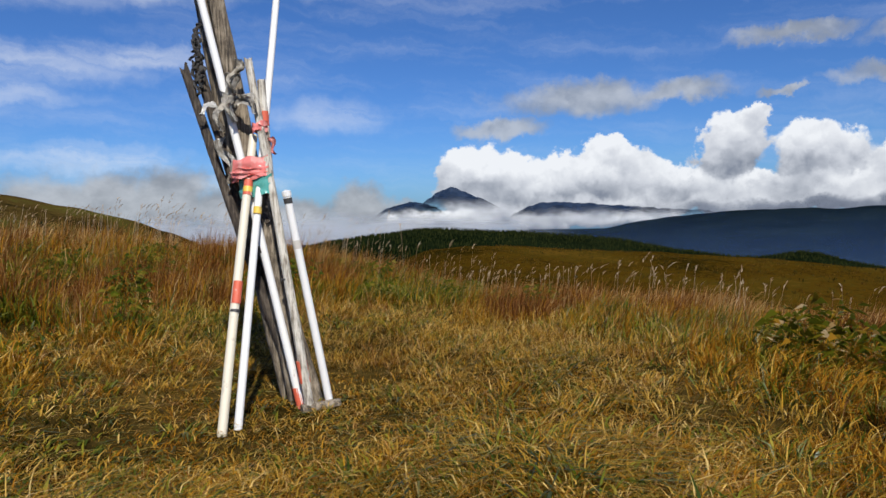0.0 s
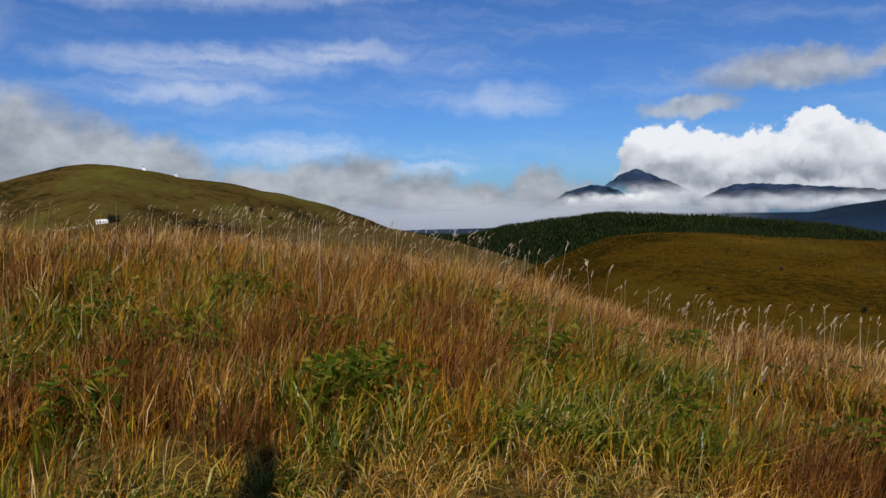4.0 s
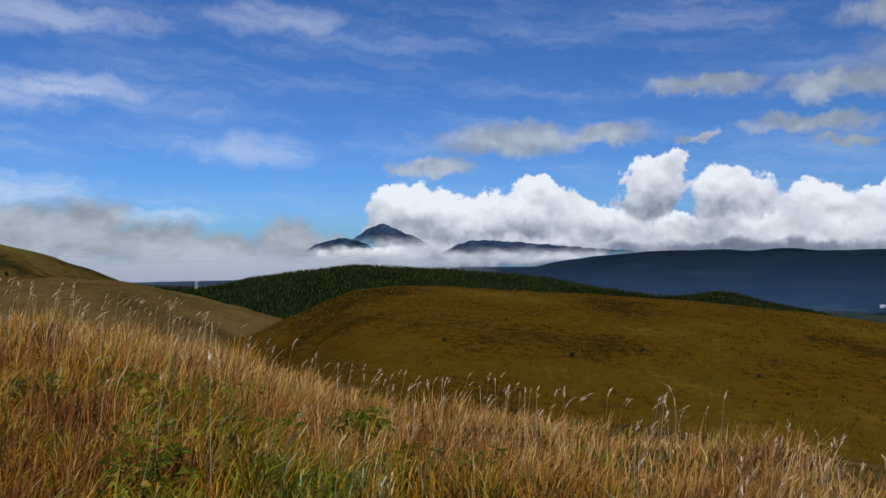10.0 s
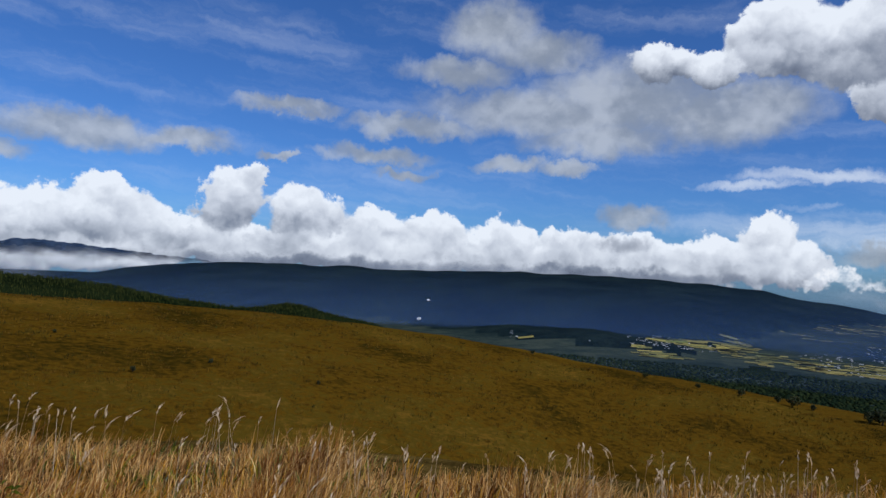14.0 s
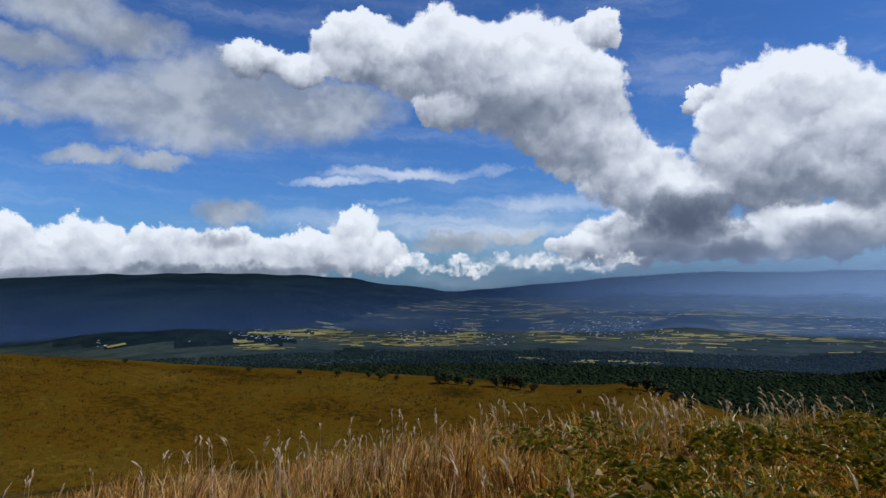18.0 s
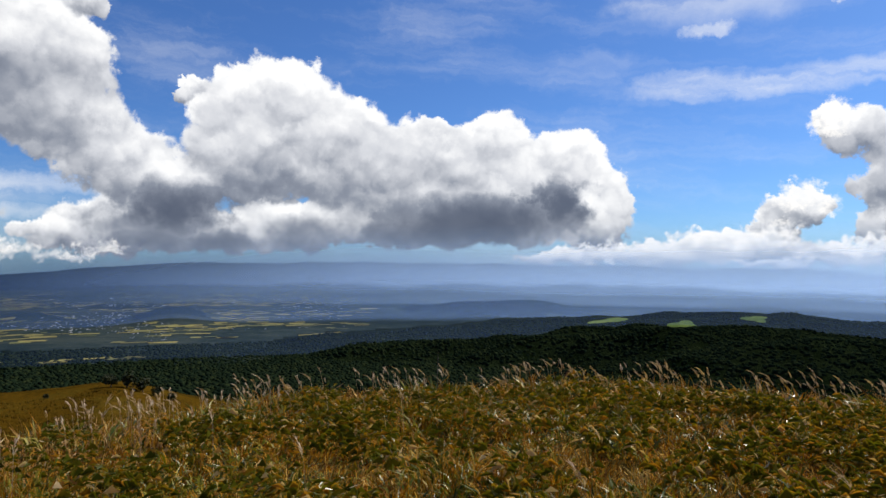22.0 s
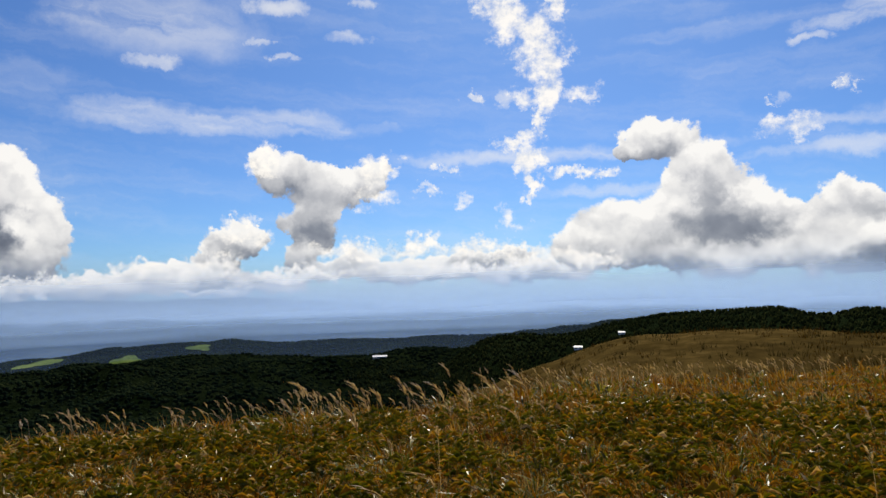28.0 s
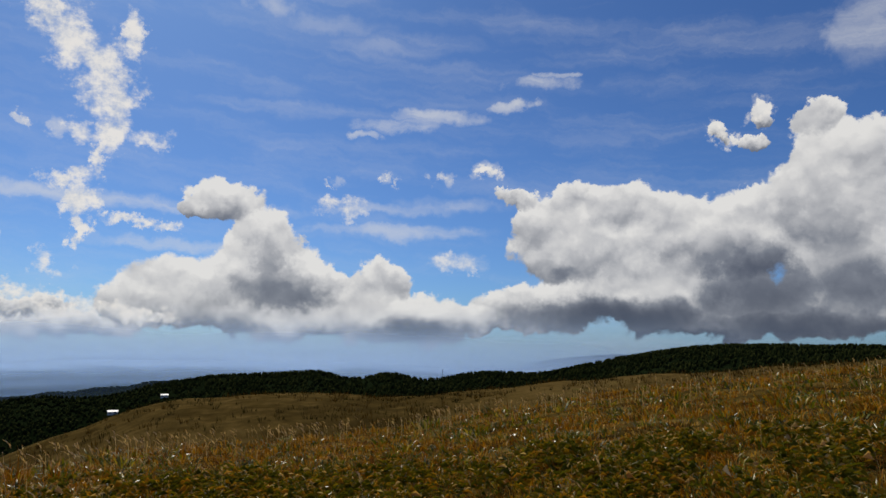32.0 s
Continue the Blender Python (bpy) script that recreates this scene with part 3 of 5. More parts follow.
def ground(x, y, parts=False):
    x, y = np.asarray(x, float), np.asarray(y, float)
    r, az = polar(x, y)
    near = summit(x, y, r, az)

    def layer(at, front, back, w, seed, rough, *pairs):
        e = knots(az, *pairs)
        c = EYE + at * np.tan(np.radians(e)) + rough * lumps(x, y, at * 0.12, seed) * 0.5
        return ridge(r, at, c, front, back, w)

    zs = [near,
          layer(190, 0.12, 0.2, 40, 5, 0.5, (40, -16), (14, -10), (10.8, -7.9), (7.5, -6.1), (1.1, -3.55), (-2.7, -3.32), (-12, -3.75),
                (-26, -4.55), (-40, -5.9), (-55, -7.9), (-73, -9.6), (-85, -10.3), (-88, -10.0), (-94, -12), (-105, -18), (-200, -25), (-285, -25)),
          layer(330, 0.05, 0.2, 60, 6, 1.0, (75, -5), (50, -4.0), (38, -3.6), (30, -2.6), (24.8, -2.12), (20.5, -2.35), (14, -3.9), (7.7, -6.0), (2, -8), (-20, -15), (-285, -15)),
          layer(85, 0.12, 0.2, 20, 7, 0.3, (75, -25), (-140, -25), (-160, -10), (-167, -6.9), (-172, -4.95), (-178, -4.3), (-184, -3.95), (-190.7, -4.3), (-195, -3.9),
                (-205, -2.6), (-215, -1.6), (-228, -0.3), (-285, -2)),
          layer(820, 0.22, 0.25, 60, 8, 4.0, (75, -6), (64, -2.2), (57.8, -0.75), (53.2, 0.4), (47.8, 2.1), (41.7, 3.1), (35, 2.05), (29.7, 1.05), (24.5, -0.45), (20.5, -2.1), (15, -5), (-285, -12)),
          layer(1500, 0.1, 0.2, 100, 9, 4.0, (75, 1.3), (65, 1.2), (61, 0.85), (52, 0.8), (40, -1), (20, -6), (-220, -6), (-240, 0.0), (-285, 1.3)),
          layer(1300, 0.10, 0.2, 60, 10, 3.0, (75, -8), (30, -3.4), (19, -2.9), (13.8, -3.0), (9.1, -2.3), (2.2, -1.5), (-5, -1.8), (-12, -2.35), (-20, -3.6), (-24, -4.05),
                (-28.2, -3.6), (-31, -4.3), (-38, -5.6), (-45, -6.3), (-51, -7.3), (-60, -8.2), (-68, -8.7), (-90, -11), (-285, -12)),
          layer(900, 0.06, 0.2, 50, 11, 2.0, (75, -12), (-155, -9), (-162, -4.5), (-169, -4.2), (-172, -3.4), (-176, -2.8), (-179, -2.65), (-184.6, -2.35), (-187, -2.95), (-190, -2.45),
                (-193, -2.85), (-197.6, -2.2), (-202.3, -2.2), (-206.8, -1.25), (-210, -0.5), (-215, 0.2), (-228, 0.4), (-285, -3)),
          layer(1150, 0.075, 0.12, 80, 12, 5.0, (75, -12), (-70, -12), (-80, -9.2), (-84, -8.3), (-90, -7.6), (-97, -7.2), (-104.6, -6.2), (-109, -6.0), (-113.5, -5.6), (-120, -4.9), (-127.7, -4.6),
                (-134, -4.0), (-141, -3.98), (-146, -4.25), (-156, -4.25), (-162.6, -4.2), (-169, -3.6), (-178.7, -2.6), (-190, -3), (-285, -6)),
          layer(1900, 0.2, 0.2, 150, 13, 6.0, (75, -8), (-95, -8), (-104.6, -5.8), (-111.8, -3.8), (-116, -3.4), (-121.6, -3.27), (-126.8, -4.0), (-135, -4.4), (-165, -4.4), (-285, -8)),
          layer(3700, 0.06, 0.3, 150, 14, 14.0, (75, -8), (5, -6), (-6, -3.2), (-12, -1.8), (-17, -0.9), (-22, -0.45), (-40, -0.25), (-47, 0.0), (-56, -0.02), (-63.4, -0.3), (-69.7, -1.2), (-76, -1.9), (-82, -3), (-100, -6), (-285, -6)),
          layer(4300, 0.3, 0.3, 200, 15, 12.0, (75, -3), (60, -6), (-50, -6), (-66, -3), (-76, -1.5), (-83, -0.9), (-89, -0.4), (-97, -0.2), (-105, -0.1), (-113, -0.1), (-120, -0.3), (-127, -0.3), (-133, -0.45), (-142, -0.5), (-150, -1.1),
                (-156, -1.75), (-161, -1.9), (-167, -1.2), (-173, -1.2), (-180, -1.5), (-190, -1.8), (-199, -1.8), (-204.5, -0.8), (-209, -0.5), (-230, -0.2), (-285, 0))]
    t = np.clip((r - 120) / 900, 0, 1)
    plain = -75 - 59 * t * t * (3 - 2 * t) + 0 * az
    for a, d, h, w, l in ((-82.5, 1800, 20, 60, 60), (-92.5, 1640, 34, 90, 90)):
        px, py = CX - d * np.sin(np.radians(a)), CY + d * np.cos(np.radians(a))
        ca, sa = np.cos(np.radians(a)), np.sin(np.radians(a))
        u, v = (x - px) * ca + (y - py) * sa, -(x - px) * sa + (y - py) * ca
        plain = plain + h * np.exp(-(u / w)**2 - (v / l)**2)
    zs.append(plain)
    # folded spurs on the wooded front of the plateau
    fold = np.clip((1130 - r) / 300, 0, 1)
    zs[8] = zs[8] + fold * (13 * lumps(x, y, 330, 44) + 5 * lumps(x, y, 120, 45))
    zs = np.array(zs)
    return (zs.max(0), zs.argmax(0)) if parts else zs.max(0)


def mesh_object(name, verts, faces, mats, index=None, smooth=True, parent=None):
    """faces: an array of rows of three or four corners (a quad array may not hold triangles)."""
    me = bpy.data.meshes.new(name)
    faces = np.asarray(faces)
    n, k = faces.shape
    me.vertices.add(len(verts))
    me.vertices.foreach_set("co", np.ascontiguousarray(verts, np.float32).ravel())
    me.loops.add(n * k)
    me.loops.foreach_set("vertex_index", faces.astype(np.int32).ravel())
    me.polygons.add(n)
    me.polygons.foreach_set("loop_start", np.arange(0, n * k, k, dtype=np.int32))
    me.polygons.foreach_set("loop_total", np.full(n, k, np.int32))
    if index is not None:
        me.polygons.foreach_set("material_index", np.asarray(index, np.int32))
    me.polygons.foreach_set("use_smooth", np.full(n, smooth))
    me.update(calc_edges=True)
    for m in mats:
        me.materials.append(m)
    ob = new(name, me)
    if parent:
        ob.parent = parent
    return ob


def build_ground():
    na, nr = 960, 300
    rs = np.concatenate([[0.0, 0.001], np.geomspace(0.3, 4750.0, nr - 1)])
    a = np.linspace(0, 2 * np.pi, na, endpoint=False)
    R, A = np.meshgrid(rs[1:], a, indexing="ij")
    X, Y = CX - R * np.sin(A), CY + R * np.cos(A)
    Z, K = ground(X, Y, True)
    verts = np.concatenate([np.stack([X, Y, Z], -1).reshape(-1, 3), [[CX, CY, TOP]]])
    i, j = np.meshgrid(np.arange(nr - 1), np.arange(na), indexing="ij")
    jn = (j + 1) % na
    quads = np.stack([i * na + j, (i + 1) * na + j, (i + 1) * na + jn, i * na + jn], -1).reshape(-1, 4)
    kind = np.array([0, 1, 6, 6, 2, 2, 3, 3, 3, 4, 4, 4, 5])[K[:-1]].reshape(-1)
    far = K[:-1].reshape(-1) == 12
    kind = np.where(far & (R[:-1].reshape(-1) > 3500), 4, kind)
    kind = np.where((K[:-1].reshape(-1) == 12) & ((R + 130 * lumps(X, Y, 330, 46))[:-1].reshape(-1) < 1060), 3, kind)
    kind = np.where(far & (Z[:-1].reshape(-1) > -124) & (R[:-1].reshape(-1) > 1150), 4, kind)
    sheet = mesh_object("ground", verts, quads, (NEAR_SOIL, HILL_GRASS, GREEN_HILL, SHADED_FOREST, FAR_HAZE_FOREST, PLAIN, TAN_HILL), kind)
    return tagged(sheet, "rolling grassland hills falling to a wooded valley plain", "ground", kind="structure")


build_ground()

# ---- far things: hazy air, peaks, woods, villages ----


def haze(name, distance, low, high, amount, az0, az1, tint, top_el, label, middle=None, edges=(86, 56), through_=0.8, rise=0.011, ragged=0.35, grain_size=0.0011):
    """A curved tinted sheet standing in for misty air, thickest near the horizon."""
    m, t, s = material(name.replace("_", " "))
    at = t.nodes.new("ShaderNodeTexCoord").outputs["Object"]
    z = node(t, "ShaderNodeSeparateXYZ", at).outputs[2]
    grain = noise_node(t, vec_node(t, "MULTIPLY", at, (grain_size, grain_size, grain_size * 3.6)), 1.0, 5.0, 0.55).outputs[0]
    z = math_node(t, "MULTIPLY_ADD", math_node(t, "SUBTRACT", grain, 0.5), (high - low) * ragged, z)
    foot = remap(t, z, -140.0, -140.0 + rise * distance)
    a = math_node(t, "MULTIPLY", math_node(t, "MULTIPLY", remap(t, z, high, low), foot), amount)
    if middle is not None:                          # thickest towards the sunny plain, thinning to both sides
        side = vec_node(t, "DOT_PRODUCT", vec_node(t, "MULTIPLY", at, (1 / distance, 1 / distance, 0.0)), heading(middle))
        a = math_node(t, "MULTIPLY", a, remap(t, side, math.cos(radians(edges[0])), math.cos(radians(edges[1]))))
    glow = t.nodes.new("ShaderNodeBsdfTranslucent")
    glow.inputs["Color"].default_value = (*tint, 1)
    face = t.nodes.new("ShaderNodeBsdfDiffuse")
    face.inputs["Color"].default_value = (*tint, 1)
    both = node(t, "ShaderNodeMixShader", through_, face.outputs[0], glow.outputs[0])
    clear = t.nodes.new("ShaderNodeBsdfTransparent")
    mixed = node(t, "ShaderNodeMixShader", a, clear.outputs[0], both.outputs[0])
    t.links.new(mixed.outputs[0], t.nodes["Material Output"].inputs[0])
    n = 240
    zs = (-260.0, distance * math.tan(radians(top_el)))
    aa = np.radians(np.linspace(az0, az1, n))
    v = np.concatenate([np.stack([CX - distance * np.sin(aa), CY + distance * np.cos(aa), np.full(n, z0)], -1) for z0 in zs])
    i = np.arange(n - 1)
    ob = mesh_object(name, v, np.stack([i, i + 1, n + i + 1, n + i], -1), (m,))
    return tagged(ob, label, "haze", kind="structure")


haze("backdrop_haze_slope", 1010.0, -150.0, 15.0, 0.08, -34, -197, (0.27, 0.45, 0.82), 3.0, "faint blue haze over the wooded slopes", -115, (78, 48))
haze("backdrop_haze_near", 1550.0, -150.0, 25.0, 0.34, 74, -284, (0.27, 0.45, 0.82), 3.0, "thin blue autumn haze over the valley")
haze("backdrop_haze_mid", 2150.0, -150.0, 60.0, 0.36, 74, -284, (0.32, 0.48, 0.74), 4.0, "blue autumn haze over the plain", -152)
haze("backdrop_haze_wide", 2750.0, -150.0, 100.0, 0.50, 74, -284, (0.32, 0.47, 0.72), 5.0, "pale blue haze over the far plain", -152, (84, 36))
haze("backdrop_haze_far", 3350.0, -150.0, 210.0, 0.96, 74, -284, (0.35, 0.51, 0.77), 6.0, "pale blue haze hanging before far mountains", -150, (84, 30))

haze("backdrop_low_cloud", 3080.0, -70.0, 14.0, 0.96, 60, -20, (0.52, 0.55, 0.60), 2.0, "grey cloud lying behind the forest hill", 16, (27, 15), 0.3, 0.0005, 1.5, 0.003)

# The blue of distance haze is mixed into this mountain colour.
PEAK_HAZE_BLUE = land("bare dark mountain blued by haze", (0.004, 0.03), ((0.0, (0.008, 0.018, 0.042)), (0.5, (0.016, 0.030, 0.062)), (1.0, (0.034, 0.052, 0.090))), bump_size=(1.0, 12.0))


def cloud_capped(m, low, high):
    """Lets a mountain's foot sink into the cloud that lies round it."""
    t = m.node_tree
    s = t.nodes["Principled BSDF"]
    at = t.nodes.new("ShaderNodeTexCoord").outputs["Object"]
    z = node(t, "ShaderNodeSeparateXYZ", at).outputs[2]
    n = noise_node(t, at, 0.011, 4.0, 0.6).outputs[0]
    z = math_node(t, "MULTIPLY_ADD", math_node(t, "SUBTRACT", n, 0.5), 85.0, z)
    t.links.new(remap(t, z, low, high), s.inputs["Alpha"])


def mountain(name, label, at, pairs, low, high, material_):
    """A ridge seen across the valley; pairs of azimuth and crest angle."""
    cloud_capped(material_, low, high)
    na, nr = 160, 24
    a = np.linspace(pairs[0][0], pairs[-1][0], na)
    e = knots(a, *pairs)
    r = np.linspace(-1, 1, nr)
    A, U = np.meshgrid(a, r, indexing="ij")
    R = at + 260 * U
    crest = EYE + at * np.tan(np.radians(knots(A, *pairs))) + 3.0 * lumps(A * 40, 0 * A, 30, 17)
    X, Y = CX - R * np.sin(np.radians(A)), CY + R * np.cos(np.radians(A))
    Z = crest - 190 * (np.sqrt(U * U + 0.01) - 0.1) * (0.8 + 0.2 * lumps(X, Y, 260, 4)) + 5 * lumps(X, Y, 90, 9) * np.abs(U)
    i, j = np.meshgrid(np.arange(na - 1), np.arange(nr - 1), indexing="ij")
    q = np.stack([i * nr + j, (i + 1) * nr + j, (i + 1) * nr + j + 1, i * nr + j + 1], -1).reshape(-1, 4)
    ob = mesh_object(name, np.stack([X, Y, Z], -1).reshape(-1, 3), q, (material_,))
    return tagged(ob, label, "mountain", kind="structure")


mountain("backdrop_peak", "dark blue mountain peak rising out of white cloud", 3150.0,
         ((5, -1.6), (2.2, 0.6), (1.4, 1.15), (0.7, 1.62), (0.1, 1.9), (-0.5, 2.06), (-1.2, 1.78), (-2.0, 1.42), (-3.2, 0.9), (-4.6, 0.2), (-8, -1.6)), 0.0, 84.0, PEAK_HAZE_BLUE)
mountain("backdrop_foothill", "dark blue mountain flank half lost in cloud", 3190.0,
         ((8.5, -1.6), (6.0, -0.3), (5.0, 0.28), (4.3, 0.55), (3.0, 0.86), (2.4, 0.86), (1.4, 0.6), (-0.5, -0.4), (-3, -1.6)), -14.0, 34.0, PEAK_HAZE_BLUE.copy())
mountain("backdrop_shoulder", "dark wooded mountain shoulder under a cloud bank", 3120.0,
         ((-4, -2), (-6.0, -0.1), (-8.3, 0.62), (-11, 0.5), (-14, 0.25), (-18, -0.1), (-22, -0.5), (-26, -2)), -40.0, 24.0, PEAK_HAZE_BLUE.copy())


def spread(az0, az1, r0, r1, count, seed):
    g = np.random.RandomState(seed)
    a = np.radians(g.uniform(az1, az0, count))
    r = np.sqrt(g.uniform(r0 * r0, r1 * r1, count))
    return CX - r * np.sin(a), CY + r * np.cos(a), g


def leaf_material(name, stops, translucent=0.3, gloss=0.35, spec=0.3):
    m, t, s = material(name)
    rnd = t.nodes.new("ShaderNodeNewGeometry").outputs["Random Per Island"]
    c = ramp(t, rnd, *stops)
    t.links.new(c, s.inputs["Base Color"])
    s.inputs["Roughness"].default_value = gloss
    s.inputs["Specular IOR Level"].default_value = spec
    if translucent:
        tr = t.nodes.new("ShaderNodeBsdfTranslucent")
        t.links.new(mix_col(t, 1.0, c, (1.35, 1.15, 0.5), "MULTIPLY"), tr.inputs["Color"])
        mx = node(t, "ShaderNodeMixShader", translucent, s.outputs[0], tr.outputs[0])
        t.links.new(mx.outputs[0], t.nodes["Material Output"].inputs[0])
    return m


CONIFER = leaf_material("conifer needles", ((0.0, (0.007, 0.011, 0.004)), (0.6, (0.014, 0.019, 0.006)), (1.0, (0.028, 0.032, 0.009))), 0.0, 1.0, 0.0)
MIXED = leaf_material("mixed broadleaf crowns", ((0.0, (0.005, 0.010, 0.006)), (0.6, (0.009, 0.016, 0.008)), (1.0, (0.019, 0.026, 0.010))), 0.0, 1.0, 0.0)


CLEARINGS = ((-127.7, 1115.0, 36.0), (-138.6, 1046.0, 20.0), (-133.4, 1010.0, 24.0), (-152.8, 960.0, 14.0), (-169.2, 748.0, 14.0), (-172.7, 765.0, 14.0))


def woods(name, label, mat, x, y, g, height, slim, keep):
    """Many far trees in one mesh: two stacked ragged cones each, or a lumpy crown where slim is large."""
    z, k = ground(x, y, True)
    ok = np.isin(k, keep)
    for ca, cr, cw in CLEARINGS:
        ok &= np.hypot(x - (CX - cr * np.sin(np.radians(ca))), y - (CY + cr * np.cos(np.radians(ca)))) > cw * 1.05
    x, y, z = x[ok], y[ok], z[ok]
    n = len(x)
    h = height * g.uniform(0.65, 1.3, n)
    levels = ((0.0, 0.9), (0.6, 0.85)) if slim > 0.3 else ((0.05, 1.0), (0.5, 0.6))
    sides = 4
    vs = []
    for u, w in levels:
        for sd in range(sides):
            an = sd * 2 * np.pi / sides + g.uniform(-0.4, 0.4, n)
            rr = h * slim * w * g.uniform(0.75, 1.2, n)
            vs.append(np.stack([x + rr * np.cos(an), y + rr * np.sin(an), z + h * (u + g.uniform(-0.08, 0.08, n) * (u > 0)) - 0.3], -1))
    vs.append(np.stack([x + h * slim * g.uniform(-0.2, 0.2, n), y, z + h], -1))
    V = np.stack(vs, 1)
    per = V.shape[1]
    tri = []
    for sd in range(sides):
        p, q = sd, (sd + 1) % sides
        tri += [(p, q, q + sides), (p, q + sides, p + sides), (p + sides, q + sides, per - 1)]
    F = (np.arange(n)[:, None, None] * per + np.array(tri)[None]).reshape(-1, 3)
    return tagged(mesh_object(name, V.reshape(-1, 3), F, (mat,), smooth=True), label, "forest", kind="stuff")


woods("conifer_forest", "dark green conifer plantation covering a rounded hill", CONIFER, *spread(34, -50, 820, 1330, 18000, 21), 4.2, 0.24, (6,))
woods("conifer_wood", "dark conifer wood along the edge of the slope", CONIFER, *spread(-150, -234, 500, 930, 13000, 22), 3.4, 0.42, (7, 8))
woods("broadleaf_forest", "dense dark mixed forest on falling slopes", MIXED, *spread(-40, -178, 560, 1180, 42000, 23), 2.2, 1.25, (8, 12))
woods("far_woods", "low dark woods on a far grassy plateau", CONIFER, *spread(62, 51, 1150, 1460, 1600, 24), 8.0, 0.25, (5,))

FIELD_CROP = leaf_material("ripening rice and stubble", ((0.0, (0.05, 0.065, 0.025)), (0.35, (0.14, 0.13, 0.04)), (0.8, (0.27, 0.225, 0.06)), (1.0, (0.08, 0.11, 0.035))), 0.0, 0.9, 0.1)
ROOFS = leaf_material("pale roofs and walls", ((0.0, (0.12, 0.13, 0.15)), (0.6, (0.24, 0.25, 0.26)), (1.0, (0.52, 0.52, 0.50))), 0.0, 0.5, 0.3)


def valley_fields():
    g = np.random.RandomState(31)
    V, n = [], 0
    for a0, a1, r0, r1, count in ((-47, -56, 1400, 1800, 130), (-56, -63, 1250, 1650, 150), (-62, -76, 1250, 1800, 260), (-80, -92, 1030, 1250, 90), (-68, -84, 2200, 3100, 230),
                                  (-80, -100, 1300, 2800, 380), (-94, -108, 1250, 2600, 230), (-64, -104, 1900, 3400, 420)):
        a, r = np.radians(g.uniform(a1, a0, count)), g.uniform(r0, r1, count)
        x, y = CX - r * np.sin(a), CY + r * np.cos(a)
        keep = (lumps(x, y, 420, 33) > -0.25) & (ground(x, y) < -126)
        x, y, a = x[keep], y[keep], a[keep]
        hw, hl, tw = g.uniform(5, 26, len(x)), g.uniform(3, 10, len(x)), a + g.uniform(-0.3, 0.3, len(x))
        for sx, sy in ((-1, -1), (1, -1), (1, 1), (-1, 1)):
            px = x + np.cos(tw) * hw * sx - np.sin(tw) * hl * sy
            py = y + np.sin(tw) * hw * sx + np.cos(tw) * hl * sy
            V.append(np.stack([px, py], -1))
        n += len(x)
    V = np.concatenate([np.stack(V[i:i + 4], 1) for i in range(0, len(V), 4)]).reshape(-1, 2)
    z = ground(V[:, 0], V[:, 1]) + 1.2
    F = np.arange(len(V)).reshape(-1, 4)
    tagged(mesh_object("rice_fields", np.column_stack([V, z]), F, (FIELD_CROP,), smooth=False), "yellow ripe rice fields on the valley floor", "field", kind="stuff")


def town():
    g = np.random.RandomState(32)
    X, Y = [], []
    for a0, a1, r0, r1, count in ((-55, -72, 1250, 1600, 420), (-72, -92, 1250, 1900, 520), (-84, -106, 1400, 2700, 700), (-46, -56, 1350, 1600, 60), (-125, -178, 2600, 3150, 150)):
        a, r = np.radians(g.uniform(a1, a0, count)), g.uniform(r0, r1, count)
        x, y = CX - r * np.sin(a), CY + r * np.cos(a)
        keep = (lumps(x, y, 300, 35) > -0.1) & (ground(x, y) < -124)
        X.append(x[keep])
        Y.append(y[keep])
    x, y = np.concatenate(X), np.concatenate(Y)
    n = len(x)
    w, l, h, t = g.uniform(0.7, 1.7, n), g.uniform(1.0, 2.8, n), g.uniform(0.6, 1.2, n), g.uniform(0, 3.1, n)
    z = ground(x, y) - 0.3
    vs = []
    for u, v, q in ((-1, -1, 0), (1, -1, 0), (1, 1, 0), (-1, 1, 0), (-1, -1, 1), (1, -1, 1), (1, 1, 1), (-1, 1, 1), (0, -1, 1.5), (0, 1, 1.5)):
        vs.append(np.stack([x + np.cos(t) * w * u - np.sin(t) * l * v, y + np.sin(t) * w * u + np.cos(t) * l * v, z + h * q], -1))
    V = np.stack(vs, 1)
    tri = np.array([(0, 1, 5), (0, 5, 4), (1, 2, 6), (1, 6, 5), (2, 3, 7), (2, 7, 6), (3, 0, 4), (3, 4, 7), (4, 5, 8), (6, 7, 9), (5, 6, 9), (5, 9, 8), (7, 4, 8), (7, 8, 9)])
    F = (np.arange(n)[:, None, None] * 10 + tri[None]).reshape(-1, 3)
    tagged(mesh_object("town_houses", V.reshape(-1, 3), F, (ROOFS,), smooth=False), "pale scattered houses of a valley town", "town", kind="stuff")


valley_fields()
town()

# ---- meadow ----
STRAW = leaf_material("dry straw grass", ((0.0, (0.19, 0.082, 0.026)), (0.4, (0.36, 0.19, 0.056)), (0.75, (0.48, 0.29, 0.10)), (1.0, (0.58, 0.41, 0.20))), 0.2, 0.7, 0.1)
GOLD = leaf_material("orange autumn grass", ((0.0, (0.12, 0.042, 0.003)), (0.5, (0.29, 0.120, 0.006)), (1.0, (0.48, 0.26, 0.023))), 0.22, 0.7, 0.1)
GREEN = leaf_material("green grass blades", ((0.0, (0.028, 0.048, 0.003)), (0.5, (0.085, 0.104, 0.006)), (0.85, (0.20, 0.185, 0.012)), (1.0, (0.34, 0.28, 0.04))), 0.28, 0.38, 0.3)
